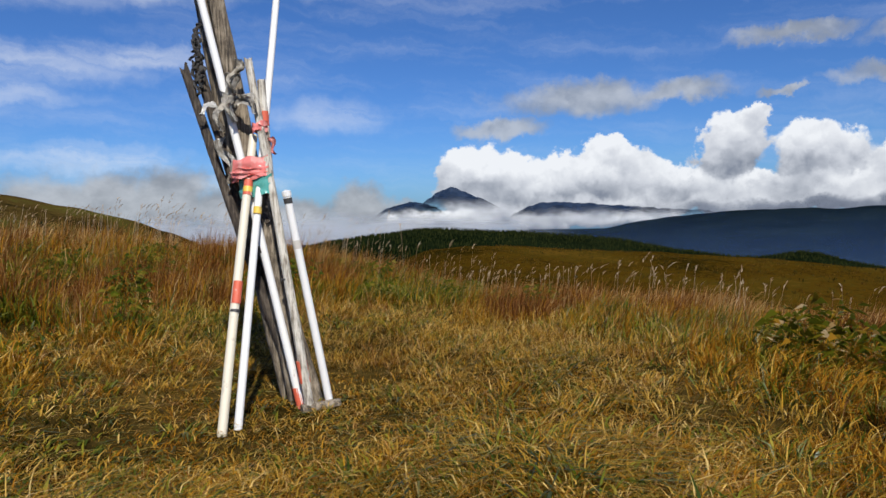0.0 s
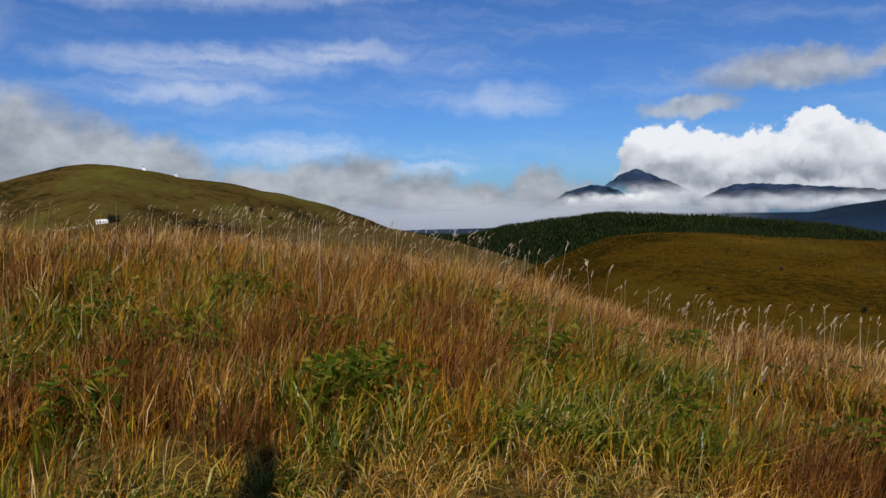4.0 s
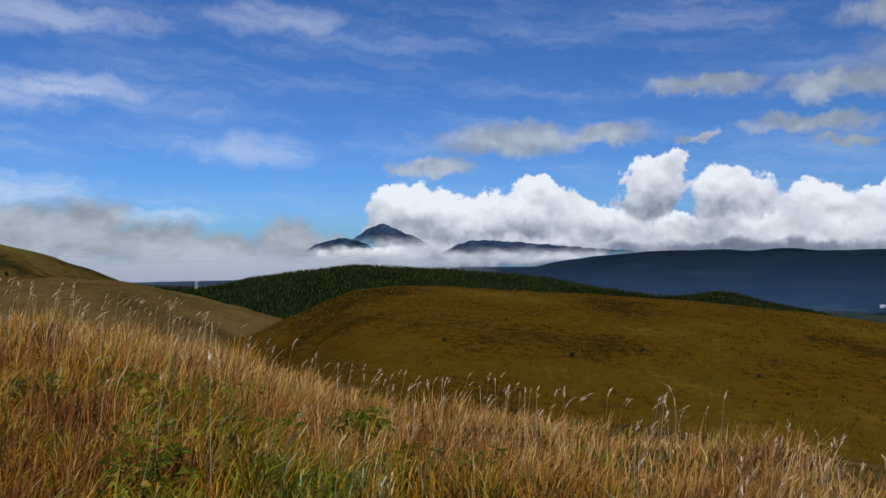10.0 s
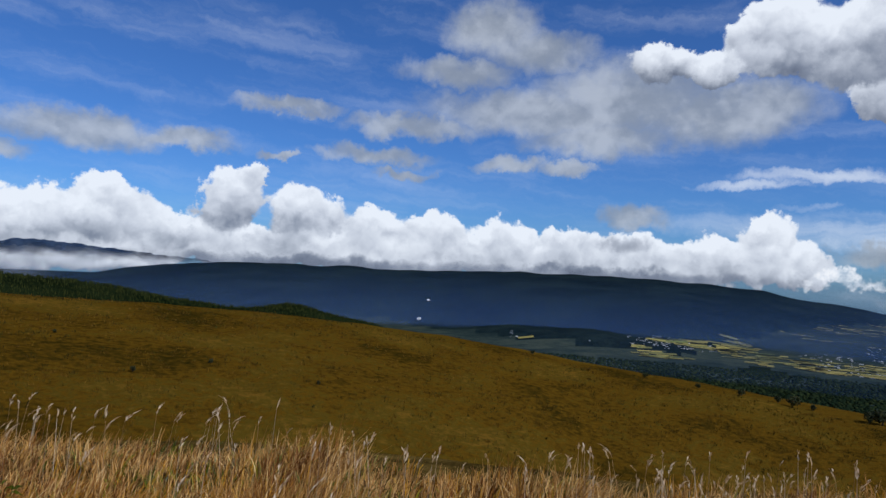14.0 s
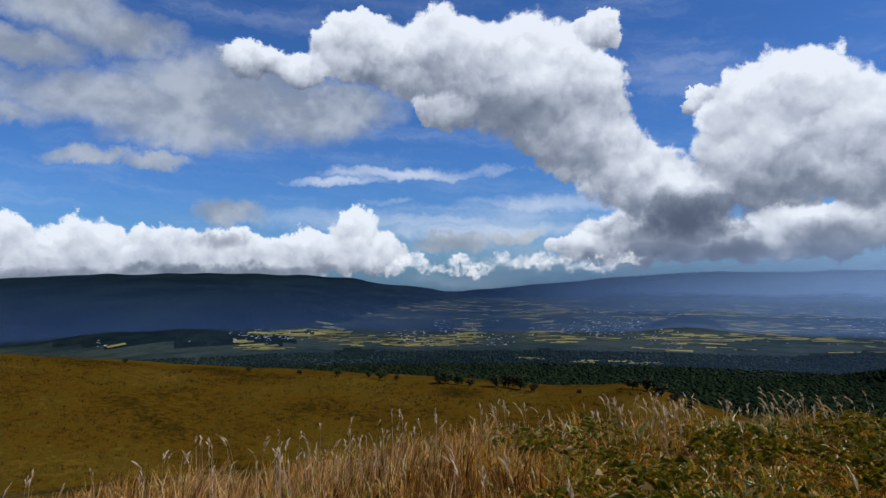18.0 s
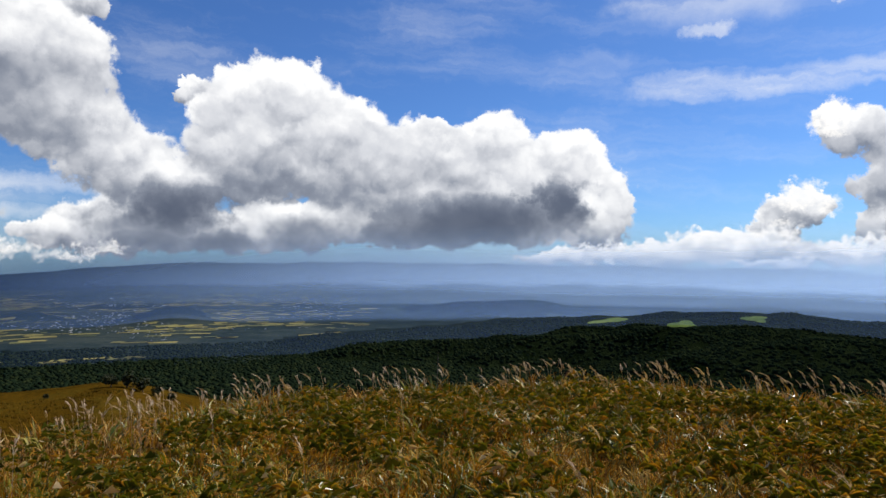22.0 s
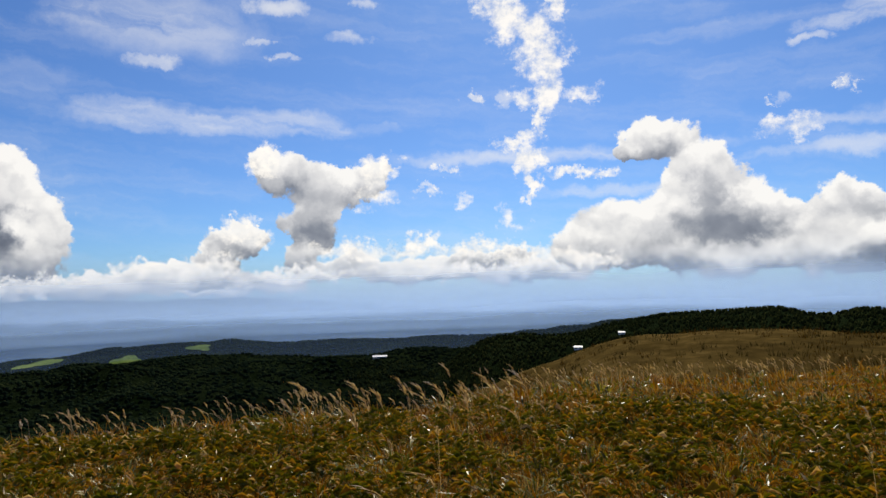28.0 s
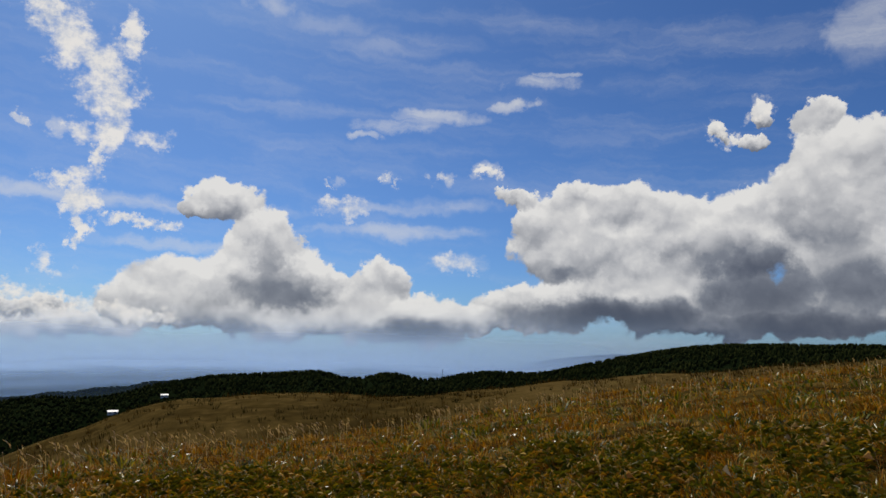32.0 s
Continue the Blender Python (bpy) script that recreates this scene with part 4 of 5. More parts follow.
RUSSET = leaf_material("russet seed grass", ((0.0, (0.045, 0.014, 0.005)), (0.6, (0.15, 0.058, 0.016)), (1.0, (0.28, 0.13, 0.045))), 0.2, 0.8, 0.0)
PLUME = leaf_material("silvery pampas plume", ((0.0, (0.26, 0.17, 0.10)), (0.6, (0.42, 0.32, 0.22)), (1.0, (0.58, 0.49, 0.39))), 0.35, 0.8, 0.0)


def trodden(x, y):
    """1 on the worn grass by the poles and along the way up, 0 in the tall meadow."""
    u = x + 0.15 - 0.35 * np.clip((2 - y) / 4, 0, 1)
    d = np.hypot(np.where(u > 0, u * 1.5, u), np.maximum(np.maximum((1.4 - y) * 1.5, y - 5.3), 0))
    d = d + 0.35 * lumps(x, y, 2.4, 41)
    return np.clip((3.0 - d) / 0.9, 0, 1)


SHORT = leaf_material("short trodden grass", ((0.0, (0.15, 0.105, 0.012)), (0.45, (0.37, 0.215, 0.028)), (0.8, (0.54, 0.33, 0.072)), (1.0, (0.64, 0.47, 0.18))), 0.2, 0.6, 0.1)


def lift(az):
    """1 where the grass stands shoulder high towards the green hill, 0 elsewhere."""
    return np.clip((az + 4) / 24, 0, 1)


def meadow():
    g = np.random.RandomState(51)
    # clumps: thick by the summit, thinning outwards
    px, py = [], []
    for r0, r1, per_m2 in ((0.0, 1.4, 150), (1.4, 3.5, 100), (3.5, 7, 64), (7, 11, 32), (11, 17, 14), (17, 26, 6.5), (26, 46, 1.8)):
        c = int(np.pi * (r1 * r1 - r0 * r0) * per_m2)
        r, a = np.sqrt(g.uniform(r0 * r0, r1 * r1, c)), g.uniform(0, 6.2832, c)
        az = np.where(np.degrees(a) > 75, np.degrees(a) - 360, np.degrees(a))
        ok = (r < near_crest(az)[0] * 1.12) & ~((az < -252) & (r > 12))
        px.append((CX - r * np.sin(a))[ok])
        py.append((CY + r * np.cos(a))[ok])
    c = 3600                                        # the strip that the way up crosses
    px.append(g.uniform(-4.5, 4.5, c))
    py.append(g.uniform(1.6, 3.4, c))
    x, y = np.concatenate(px), np.concatenate(py)
    r = np.hypot(x - CX, y - CY)
    az = np.degrees(np.arctan2(-(x - CX), y - CY))
    az = np.where(az > 75, az - 360, az)
    low = trodden(x, y)
    patch, patch2 = lumps(x, y, 2.6, 61) + 0.4 * lumps(x, y, 0.9, 62), lumps(x, y, 5.0, 63)
    rn, _ = near_crest(az)
    out = np.clip(r / rn, 0, 1)
    leafy = np.clip(lumps(x, y, 2.2, 92) + 0.5 * lumps(x, y, 0.8, 93) - 0.35, 0, 1)
    sunny = np.clip((-az - 72) / 25, 0, 1)         # the greener meadow on the far side
    # share of each kind
    straw = 0.12 * (1 - sunny) + 4.2 * np.clip(out - 0.60, 0, 1) * (1 - 0.85 * sunny) + 0.5 * low
    gold = 0.30 + 1.15 * sunny + 0.35 * np.clip(patch2, 0, 1) + 0.5 * low
    green = np.clip(0.62 + 1.6 * leafy * (1 - sunny) + 0.9 * patch - 0.75 * out * (1 - sunny) + 0.30 * sunny + 0.35 * low, 0.05, 3)
    russet = np.clip(0.06 + 1.1 * np.clip(-patch, 0, 2) * (1 - low) - 0.3 * sunny, 0.02, 2)
    share = np.cumsum(np.stack([straw, gold, green, russet * (1 - 0.8 * low), 2.6 * low + 0.5 * sunny]), 0)
    kind = (g.uniform(0, 1, len(x)) * share[-1] > share).sum(0)
    full = np.array([0.62, 0.56, 0.50, 0.64, 0.5])[kind]
    full = full * (1 - 0.34 * sunny * (out < 0.9)) * (0.78 + 0.26 * lumps(x, y, 3.2, 64) + 0.22 * lumps(x, y, 1.3, 65)) * (0.65 + 0.35 * np.clip(out / 0.5, 0, 1))
    full = full * (1 + 0.62 * lift(az) * np.clip(out / 0.3, 0, 1))
    tall = np.clip(full, 0.22, 1.35) * (1 - low) + 0.21 * low
    tall = tall * np.clip(np.hypot(x + 1.2, (y - 4.0) * 0.8) / 1.3, 0.6, 1)      # worn short round the poles
    tall = tall * (1 + 0.6 * sunny * np.clip(patch, -1.0, 1.2))
    return x, y, r, low, kind, tall, sunny, g


def blades(name, label, mat, x, y, tall, width, spread_, lean, per, g):
    """Curved tapering blades in tufts, all in one mesh."""
    n = len(x) * per
    tuft = np.repeat(np.arange(len(x)), per)
    a = g.uniform(0, 6.2832, n)
    d = np.sqrt(g.uniform(0, 1, n)) * spread_[tuft]
    bx, by = x[tuft] + d * np.cos(a), y[tuft] + d * np.sin(a)
    bz = meadow_ground(bx, by) - 0.02
    L = tall[tuft] * (0.35 + 0.75 * g.beta(2.2, 1.6, n))
    ln = np.abs(g.normal(lean[tuft], 0.22, n))
    a2 = a + g.normal(0, 0.7, n)
    ox, oy = np.cos(a2) * ln + 0.16, np.sin(a2) * ln - 0.05     # a light breeze
    wa = g.uniform(0, 3.1416, n)
    w = width[tuft] * g.uniform(0.6, 1.35, n)
    wx, wy = np.cos(wa) * w, np.sin(wa) * w
    V = np.empty((n, 5, 3), np.float32)
    for k, (s, f) in enumerate(((0.0, 0.8), (0.55, 1.0))):
        cx, cy = bx + ox * L * s**1.8, by + oy * L * s**1.8
        cz = bz + L * s * (1 - 0.45 * np.minimum(ln, 1.2) * s)
        V[:, 2 * k] = np.stack([cx - wx * f, cy - wy * f, cz], -1)
        V[:, 2 * k + 1] = np.stack([cx + wx * f, cy + wy * f, cz], -1)
    V[:, 4] = np.stack([bx + ox * L, by + oy * L, bz + L * (1 - 0.55 * np.minimum(ln, 1.2))], -1)
    F = (np.arange(n)[:, None, None] * 5 + np.array(((0, 1, 3), (0, 3, 2), (2, 3, 4)))[None]).reshape(-1, 3)
    return tagged(mesh_object(name, V.reshape(-1, 3), F, (mat,)), label, "grass", kind="stuff")


def plumes(name, label, x, y, high, g, head_len, strands):
    """Grass stems that bow over at the top, each with a narrow feathery head of curved strands."""
    n = len(x)
    z = meadow_ground(x, y) - 0.02
    a = g.normal(0.5, 0.6, n)
    ca, sa = np.cos(a), np.sin(a)
    lean = g.uniform(0.06, 0.30, n)
    w = 0.0010 + 0.00018 * np.hypot(x - CX, y - CY)
    tx, ty, tz = x + ca * lean * high, y + sa * lean * high, z + high
    V = np.empty((n, 4 + strands * 4, 3), np.float32)
    V[:, 0] = np.stack([x + w * sa, y - w * ca, z], -1)
    V[:, 1] = np.stack([x - w * sa, y + w * ca, z], -1)
    V[:, 2] = np.stack([tx - w * 0.6 * sa, ty + w * 0.6 * ca, tz], -1)
    V[:, 3] = np.stack([tx + w * 0.6 * sa, ty - w * 0.6 * ca, tz], -1)
    hl = head_len * g.uniform(0.6, 1.25, n)
    bow = g.uniform(0.2, 0.9, n)
    tri = [(0, 1, 2), (0, 2, 3)]

    def along(s):
        return tx + ca * hl * (lean * s + bow * s * s), ty + sa * hl * (lean * s + bow * s * s), tz + hl * (s - 0.35 * bow * s * s)

    for k in range(strands):
        s0 = k / strands * 0.7 + g.uniform(-0.04, 0.04, n)
        rx, ry, rz = along(s0)
        mx, my, mz = along(s0 + 0.22)
        ex, ey, ez = along(s0 + 0.40)
        fa, out = g.uniform(0, 6.28, n), hl * g.uniform(0.03, 0.11, n)
        sw, ba = 0.022 * hl + 1.3 * w, g.uniform(0, 3.14, n)
        fx, fy = np.cos(fa) * out, np.sin(fa) * out
        o = 4 + k * 4
        V[:, o] = np.stack([rx, ry, rz], -1)
        V[:, o + 1] = np.stack([mx + fx - sw * np.cos(ba), my + fy - sw * np.sin(ba), mz], -1)
        V[:, o + 2] = np.stack([mx + fx + sw * np.cos(ba), my + fy + sw * np.sin(ba), mz], -1)
        V[:, o + 3] = np.stack([ex + 1.6 * fx, ey + 1.6 * fy, ez - 0.03 * hl], -1)
        tri += [(o, o + 1, o + 2), (o + 1, o + 3, o + 2)]
    F = (np.arange(n)[:, None, None] * V.shape[1] + np.array(tri)[None]).reshape(-1, 3)
    return tagged(mesh_object(name, V.reshape(-1, 3), F, (PLUME,), smooth=False), label, "grass", kind="stuff")


def grow():
    x, y, r, low, kind, tall, sunny, g = meadow()
    width = 0.0018 + 0.00040 * r
    spread_ = 0.07 + 0.012 * r
    for k, (name, label, mat, per, lean, broad) in enumerate((
            ("straw_grass", "tall dry straw-coloured meadow grass", STRAW, 15, 0.42, 0.8),
            ("autumn_grass", "orange brown autumn grass in low tufts", GOLD, 14, 0.40, 0.9),
            ("green_grass", "green arching grass blades with pale edges", GREEN, 11, 0.52, 1.9),
            ("seed_grass", "dark russet seeding grass", RUSSET, 14, 0.24, 0.9),
            ("short_grass", "short sunlit yellow-green trodden grass", SHORT, 13, 0.40, 1.0))):
        ok = kind == k
        blades(name, label, mat, x[ok], y[ok], tall[ok], width[ok] * broad * (1 - 0.1 * low[ok]) * (1 + 0.3 * sunny[ok]), spread_[ok], lean + 0.5 * low[ok] + 0.22 * sunny[ok], per, g)
    # plumes: along the rim, in drifts, and a few through the meadow on the far side
    c = 52000
    rr, aa = np.sqrt(g.uniform(3.4**2, 36.0**2, c)), g.uniform(0, 6.2832, c)
    az = np.where(np.degrees(aa) > 75, np.degrees(aa) - 360, np.degrees(aa))
    rn, _ = near_crest(az)
    out = rr / rn
    far_side = np.clip((-az - 66) / 16, 0, 1) * (az > -240)
    px, py = CX - rr * np.sin(aa), CY + rr * np.cos(aa)
    drift = np.clip(0.45 + 1.2 * lumps(px, py, 4.5, 71), 0.03, 1.6)
    chance = (np.clip((out - 0.72) / 0.25, 0, 1) * (0.75 + 0.35 * far_side) + 0.03 * far_side + 0.16 * (1 - far_side) * (out > 0.3)) * drift * np.clip(11 / rr, 0.25, 1.5)
    ok = (out < 1.05) & (g.uniform(0, 1, c) < chance) & (trodden(px, py) < 0.2)
    tall_head = g.uniform(0.46, 0.78, c) * (1 - 0.10 * far_side) * (1 + 0.62 * lift(az))
    for name, label, pick, head, strands in (
            ("pampas_grass", "pale feathery pampas grass plumes bowing over the meadow", ok & (far_side > 0.5), 0.21, 10),
            ("seed_heads", "thin tan seed heads swaying above dry grass", ok & (far_side <= 0.5), 0.15, 7)):
        plumes(name, label, px[pick], py[pick], tall_head[pick], g, head, strands)
    # a stand of tall old plumes on the bright side
    a, q = np.radians(g.uniform(-171, -149, 26)), g.uniform(6.6, 9.5, 26)
    plumes("tall_pampas", "tall silvery pampas plumes above the low meadow", CX - q * np.sin(a), CY + q * np.cos(a), g.uniform(0.75, 1.12, 26), g, 0.25, 18)


def weed_patch(x, y, n, tall, per, long_, broad, name, label, mat, g):
    """Leafy stems, each with spread, folded, pointed leaves."""
    rr = np.hypot(x - CX, y - CY)
    t = np.repeat(np.arange(n), per)
    m = n * per
    top = tall[t]
    h = np.sqrt(g.uniform(0.05, 1, m)) * top
    an, d = g.uniform(0, 6.28, m), g.uniform(0, 0.17, m) + 0.008 * rr[t]
    bx, by = x[t] + d * np.cos(an), y[t] + d * np.sin(an)
    bz = meadow_ground(x, y)[t] + h
    L, w = g.uniform(0.5, 1.2, m) * long_ * (1 + 0.04 * rr[t]), g.uniform(0.0030, 0.0065, m) * (1 + 0.05 * rr[t]) * broad
    o = an + g.normal(0, 0.6, m)
    co, so, rise, tip = np.cos(o), np.sin(o), g.uniform(0.0, 0.5, m), g.uniform(-0.45, 0.55, m)
    twist = g.normal(0, 0.5, m) * w
    V = np.empty((m, 4, 3), np.float32)
    V[:, 0] = np.stack([bx, by, bz], -1)
    V[:, 1] = np.stack([bx + co * L * 0.45 - so * w, by + so * L * 0.45 + co * w, bz + L * rise + twist], -1)
    V[:, 2] = np.stack([bx + co * L, by + so * L, bz + L * tip], -1)
    V[:, 3] = np.stack([bx + co * L * 0.45 + so * w, by + so * L * 0.45 - co * w, bz + L * rise - twist], -1)
    i = np.arange(m)[:, None, None] * 4 + np.array(((0, 1, 2), (0, 2, 3)))[None]
    tagged(mesh_object(name, V.reshape(-1, 3), i.reshape(-1, 3), (mat,), smooth=False), label, "weeds", kind="stuff")


def herbs():
    g = np.random.RandomState(91)
    c = 14000
    a, rr = g.uniform(0, 6.2832, c), np.sqrt(g.uniform(2.2**2, 15.0**2, c))
    az = np.where(np.degrees(a) > 75, np.degrees(a) - 360, np.degrees(a))
    x, y = CX - rr * np.sin(a), CY + rr * np.cos(a)
    sunny = np.clip((-az - 66) / 25, 0, 1) * (az > -250)
    bush = lumps(x, y, 2.2, 92) + 0.5 * lumps(x, y, 0.8, 93) + 0.5 * np.exp(-((x - 2.9) / 1.1)**2 - ((y - 6.6) / 1.8)**2)
    rim = near_crest(az)[0]
    shade_side = (sunny < 0.5) & (rr < 10) & (rr < rim * 0.8) & (bush > 0.85) & (az > -15) & (trodden(x, y) < 0.25)
    sun_side = (sunny >= 0.5) & (rr < rim * 0.98) & (bush > 0.4) & (trodden(x, y) < 0.25)
    tall = np.clip(0.40 + 0.16 * bush, 0.25, 0.75) * g.uniform(0.75, 1.2, c)
    for pick, broad, per, long_, grow_, name, label, mat in (
            (shade_side, 0.6, 90, 0.075, 0.72, "meadow_weeds", "dark green leafy weeds between the grasses", HERB),
            (sun_side, 1.0, 34, 0.10, 0.72, "dwarf_bamboo", "low glossy green dwarf bamboo with bleached leaf edges", BAMBOO)):
        weed_patch(x[pick], y[pick], int(pick.sum()), tall[pick] * grow_, per, long_, broad, name, label, mat, g)


HERB = leaf_material("leafy weeds", ((0.0, (0.028, 0.046, 0.003)), (0.5, (0.070, 0.098, 0.006)), (0.8, (0.15, 0.15, 0.012)), (1.0, (0.32, 0.22, 0.04))), 0.22, 0.45, 0.2)
BAMBOO = leaf_material("glossy dwarf bamboo", ((0.0, (0.045, 0.056, 0.004)), (0.45, (0.105, 0.112, 0.007)), (0.75, (0.20, 0.145, 0.011)), (0.93, (0.38, 0.20, 0.02)), (1.0, (0.55, 0.46, 0.30))), 0.36, 0.32, 0.4)


def tussocks():
    """Rough clumps that break up the nearer hillsides."""
    for name, label, mat, count, seed in (("hill_tussocks", "brown rough grass tussocks on the hillside", GOLD_HILL, 5200, 81), ("hill_sedge", "dark olive grass clumps on the hillside", OLIVE_HILL, 3600, 82)):
        g = np.random.RandomState(seed)
        a = np.concatenate([g.uniform(-97, 12, count), g.uniform(-232, -164, count // 4)])
        r = np.concatenate([np.sqrt(g.uniform(62.0**2, 196.0**2, count)), np.sqrt(g.uniform(30.0**2, 92.0**2, count // 4))])
        x, y = CX - r * np.sin(np.radians(a)), CY + r * np.cos(np.radians(a))
        keep = np.isin(ground(x, y, True)[1], (1, 3)) & (lumps(x, y, 24.0, seed) > -0.35)
        x, y, r = x[keep], y[keep], r[keep]
        n, per = len(x), 7
        t = np.repeat(np.arange(n), per)
        d, an = np.sqrt(g.uniform(0, 1, n * per)) * (0.25 + 0.003 * r[t]), g.uniform(0, 6.28, n * per)
        bx, by = x[t] + d * np.cos(an), y[t] + d * np.sin(an)
        bz = ground(x, y)[t] - 0.12
        L, w = g.uniform(0.32, 0.72, n * per), (0.018 + 0.0004 * r[t])
        ox, oy, wa = np.cos(an) * 0.35 * L, np.sin(an) * 0.35 * L, g.uniform(0, 3.14, n * per)
        V = np.stack([np.stack([bx - w * np.cos(wa), by - w * np.sin(wa), bz], -1), np.stack([bx + w * np.cos(wa), by + w * np.sin(wa), bz], -1), np.stack([bx + ox, by + oy, bz + L], -1)], 1)
        tagged(mesh_object(name, V.reshape(-1, 3), np.arange(n * per * 3).reshape(-1, 3), (mat,)), label, "grass", kind="stuff")


GOLD_HILL = leaf_material("brown hill grass", ((0.0, (0.040, 0.022, 0.003)), (0.6, (0.085, 0.045, 0.005)), (1.0, (0.14, 0.080, 0.012))), 0.1, 0.8, 0.05)
OLIVE_HILL = leaf_material("olive hill grass", ((0.0, (0.012, 0.011, 0.003)), (0.6, (0.030, 0.026, 0.004)), (1.0, (0.065, 0.055, 0.008))), 0.1, 0.8, 0.05)
grow()
herbs()
tussocks()

# ---- the bound bundle of marker poles ----


def painted(name, colour, dirt=(0.30, 0.27, 0.22), rough=0.45, wear=0.62):
    m, t, s = material(name)
    at = t.nodes.new("ShaderNodeTexCoord").outputs["Object"]
    n = noise_node(t, vec_node(t, "MULTIPLY", at, (1.0, 1.0, 0.35)), 14.0, 6.0, 0.65).outputs[0]
    f = noise_node(t, at, 90.0, 3.0, 0.6).outputs[0]
    c = mix_col(t, remap(t, n, wear, wear + 0.12), colour, dirt)
    c = mix_col(t, math_node(t, "MULTIPLY", f, 0.18), c, (0.35, 0.32, 0.28))
    t.links.new(c, s.inputs["Base Color"])
    s.inputs["Roughness"].default_value = rough
    bump(t, s, f, 0.15, 0.002)
    return m


WHITE_PIPE = painted("white plastic pipe", (0.80, 0.80, 0.79))
CREAM_PIPE = painted("yellowed white pipe", (0.72, 0.66, 0.52), wear=0.58)
RED_PAINT = painted("faded red paint", (0.62, 0.09, 0.035), (0.65, 0.52, 0.45), 0.55, 0.58)
YELLOW_BAND = painted("yellow band", (0.75, 0.50, 0.05))
BLACK_TAPE = painted("black tape", (0.02, 0.02, 0.022), (0.08, 0.08, 0.08))
PINK_TAPE = painted("pink plastic tape", (0.78, 0.20, 0.18), (0.85, 0.38, 0.34), 0.3, 0.5)
TEAL_TAPE = painted("teal plastic tape", (0.06, 0.34, 0.30), (0.30, 0.55, 0.50), 0.25, 0.55)
RAG = painted("grey torn plastic", (0.55, 0.52, 0.47), (0.28, 0.25, 0.21), 0.5, 0.5)
DARK_NET = painted("dark netting", (0.05, 0.05, 0.055), (0.10, 0.09, 0.08), 0.8)


def wood_material(name, a, b, c):
    m, t, s = material(name)
    at = t.nodes.new("ShaderNodeTexCoord").outputs["Object"]
    grain = noise_node(t, vec_node(t, "MULTIPLY", at, (1.0, 1.0, 0.06)), 75.0, 6.0, 0.7).outputs[0]
    blotch = noise_node(t, at, 9.0, 4.0, 0.6).outputs[0]
    v = math_node(t, "MULTIPLY_ADD", math_node(t, "SUBTRACT", blotch, 0.5), 0.6, grain)
    t.links.new(ramp(t, remap(t, v, 0.28, 0.72), (0.0, a), (0.5, b), (1.0, c)), s.inputs["Base Color"])
    s.inputs["Roughness"].default_value = 0.85
    bump(t, s, grain, 0.8, 0.012)
    return m


OLD_WOOD = wood_material("weathered grey wood", (0.035, 0.027, 0.020), (0.17, 0.135, 0.095), (0.34, 0.285, 0.215))
DARK_WOOD = wood_material("dark rotting wood", (0.015, 0.011, 0.009), (0.055, 0.042, 0.032), (0.13, 0.105, 0.08))
PALE_WOOD = wood_material("peeling whitewashed wood", (0.16, 0.13, 0.10), (0.52, 0.48, 0.41), (0.70, 0.67, 0.60))


def rod(p0, p1, r0, r1=None, sides=14, cuts=10, ragged=0.0, bow=0.0, seed=0, splinter=0.0):
    """A round bar from p0 to p1, ragged and bowed by choice, closed at both ends."""
    g = random.Random(seed)
    p0, p1 = Vector(p0), Vector(p1)
    r1 = r0 if r1 is None else r1
    ax = (p1 - p0).normalized()
    u = ax.orthogonal().normalized()
    v = ax.cross(u)
    lobes = [1 + ragged * g.uniform(-1, 1) for _ in range(sides)]
    side = (u * g.uniform(-1, 1) + v * g.uniform(-1, 1)).normalized()
    bm = bmesh.new()
    rings = []
    for k in range(cuts + 1):
        s = k / cuts
        c = p0.lerp(p1, s) + side * bow * math.sin(math.pi * s)
        ring = []
        for q in range(sides):
            a = 2 * math.pi * q / sides
            rr = (r0 + (r1 - r0) * s) * lobes[q] * (1 + ragged * 0.4 * g.uniform(-1, 1))
            end = ax * (splinter * g.uniform(-1, 1)) if k == cuts and splinter else Vector()
            ring.append(bm.verts.new(c + u * math.cos(a) * rr + v * math.sin(a) * rr + end))
        rings.append(ring)
    for a, b in zip(rings, rings[1:]):
        for q in range(sides):
            bm.faces.new((a[q], a[(q + 1) % sides], b[(q + 1) % sides], b[q]))
    bm.faces.new(rings[0][::-1])
    tip = bm.verts.new(sum((w.co for w in rings[-1]), Vector()) / sides + ax * min(r1, 0.012) * (1 if not splinter else -1))
    for q in range(sides):
        bm.faces.new((rings[-1][q], rings[-1][(q + 1) % sides], tip))
    for ring in (rings[0], rings[-1]):              # crisp rims
        for q in range(sides):
            bm.edges.get((ring[q], ring[(q + 1) % sides])).smooth = False
    return bm


def part(name, bm, mat, parent, label="", smooth=True):
    me = bpy.data.meshes.new(name)
    bmesh.ops.recalc_face_normals(bm, faces=bm.faces[:])
    for f in bm.faces:
        f.smooth = smooth
    bm.to_mesh(me)
    bm.free()
    me.materials.append(mat)
    ob = new(name, me)
    ob.parent = parent
    return tagged(ob, label) if label else ob


def along(p0, p1, s):
    return Vector(p0).lerp(Vector(p1), s)


def sleeve(p0, p1, s0, s1, radius, proud=0.0012):
    return rod(along(p0, p1, s0), along(p0, p1, s1), radius + proud, sides=16, cuts=2)


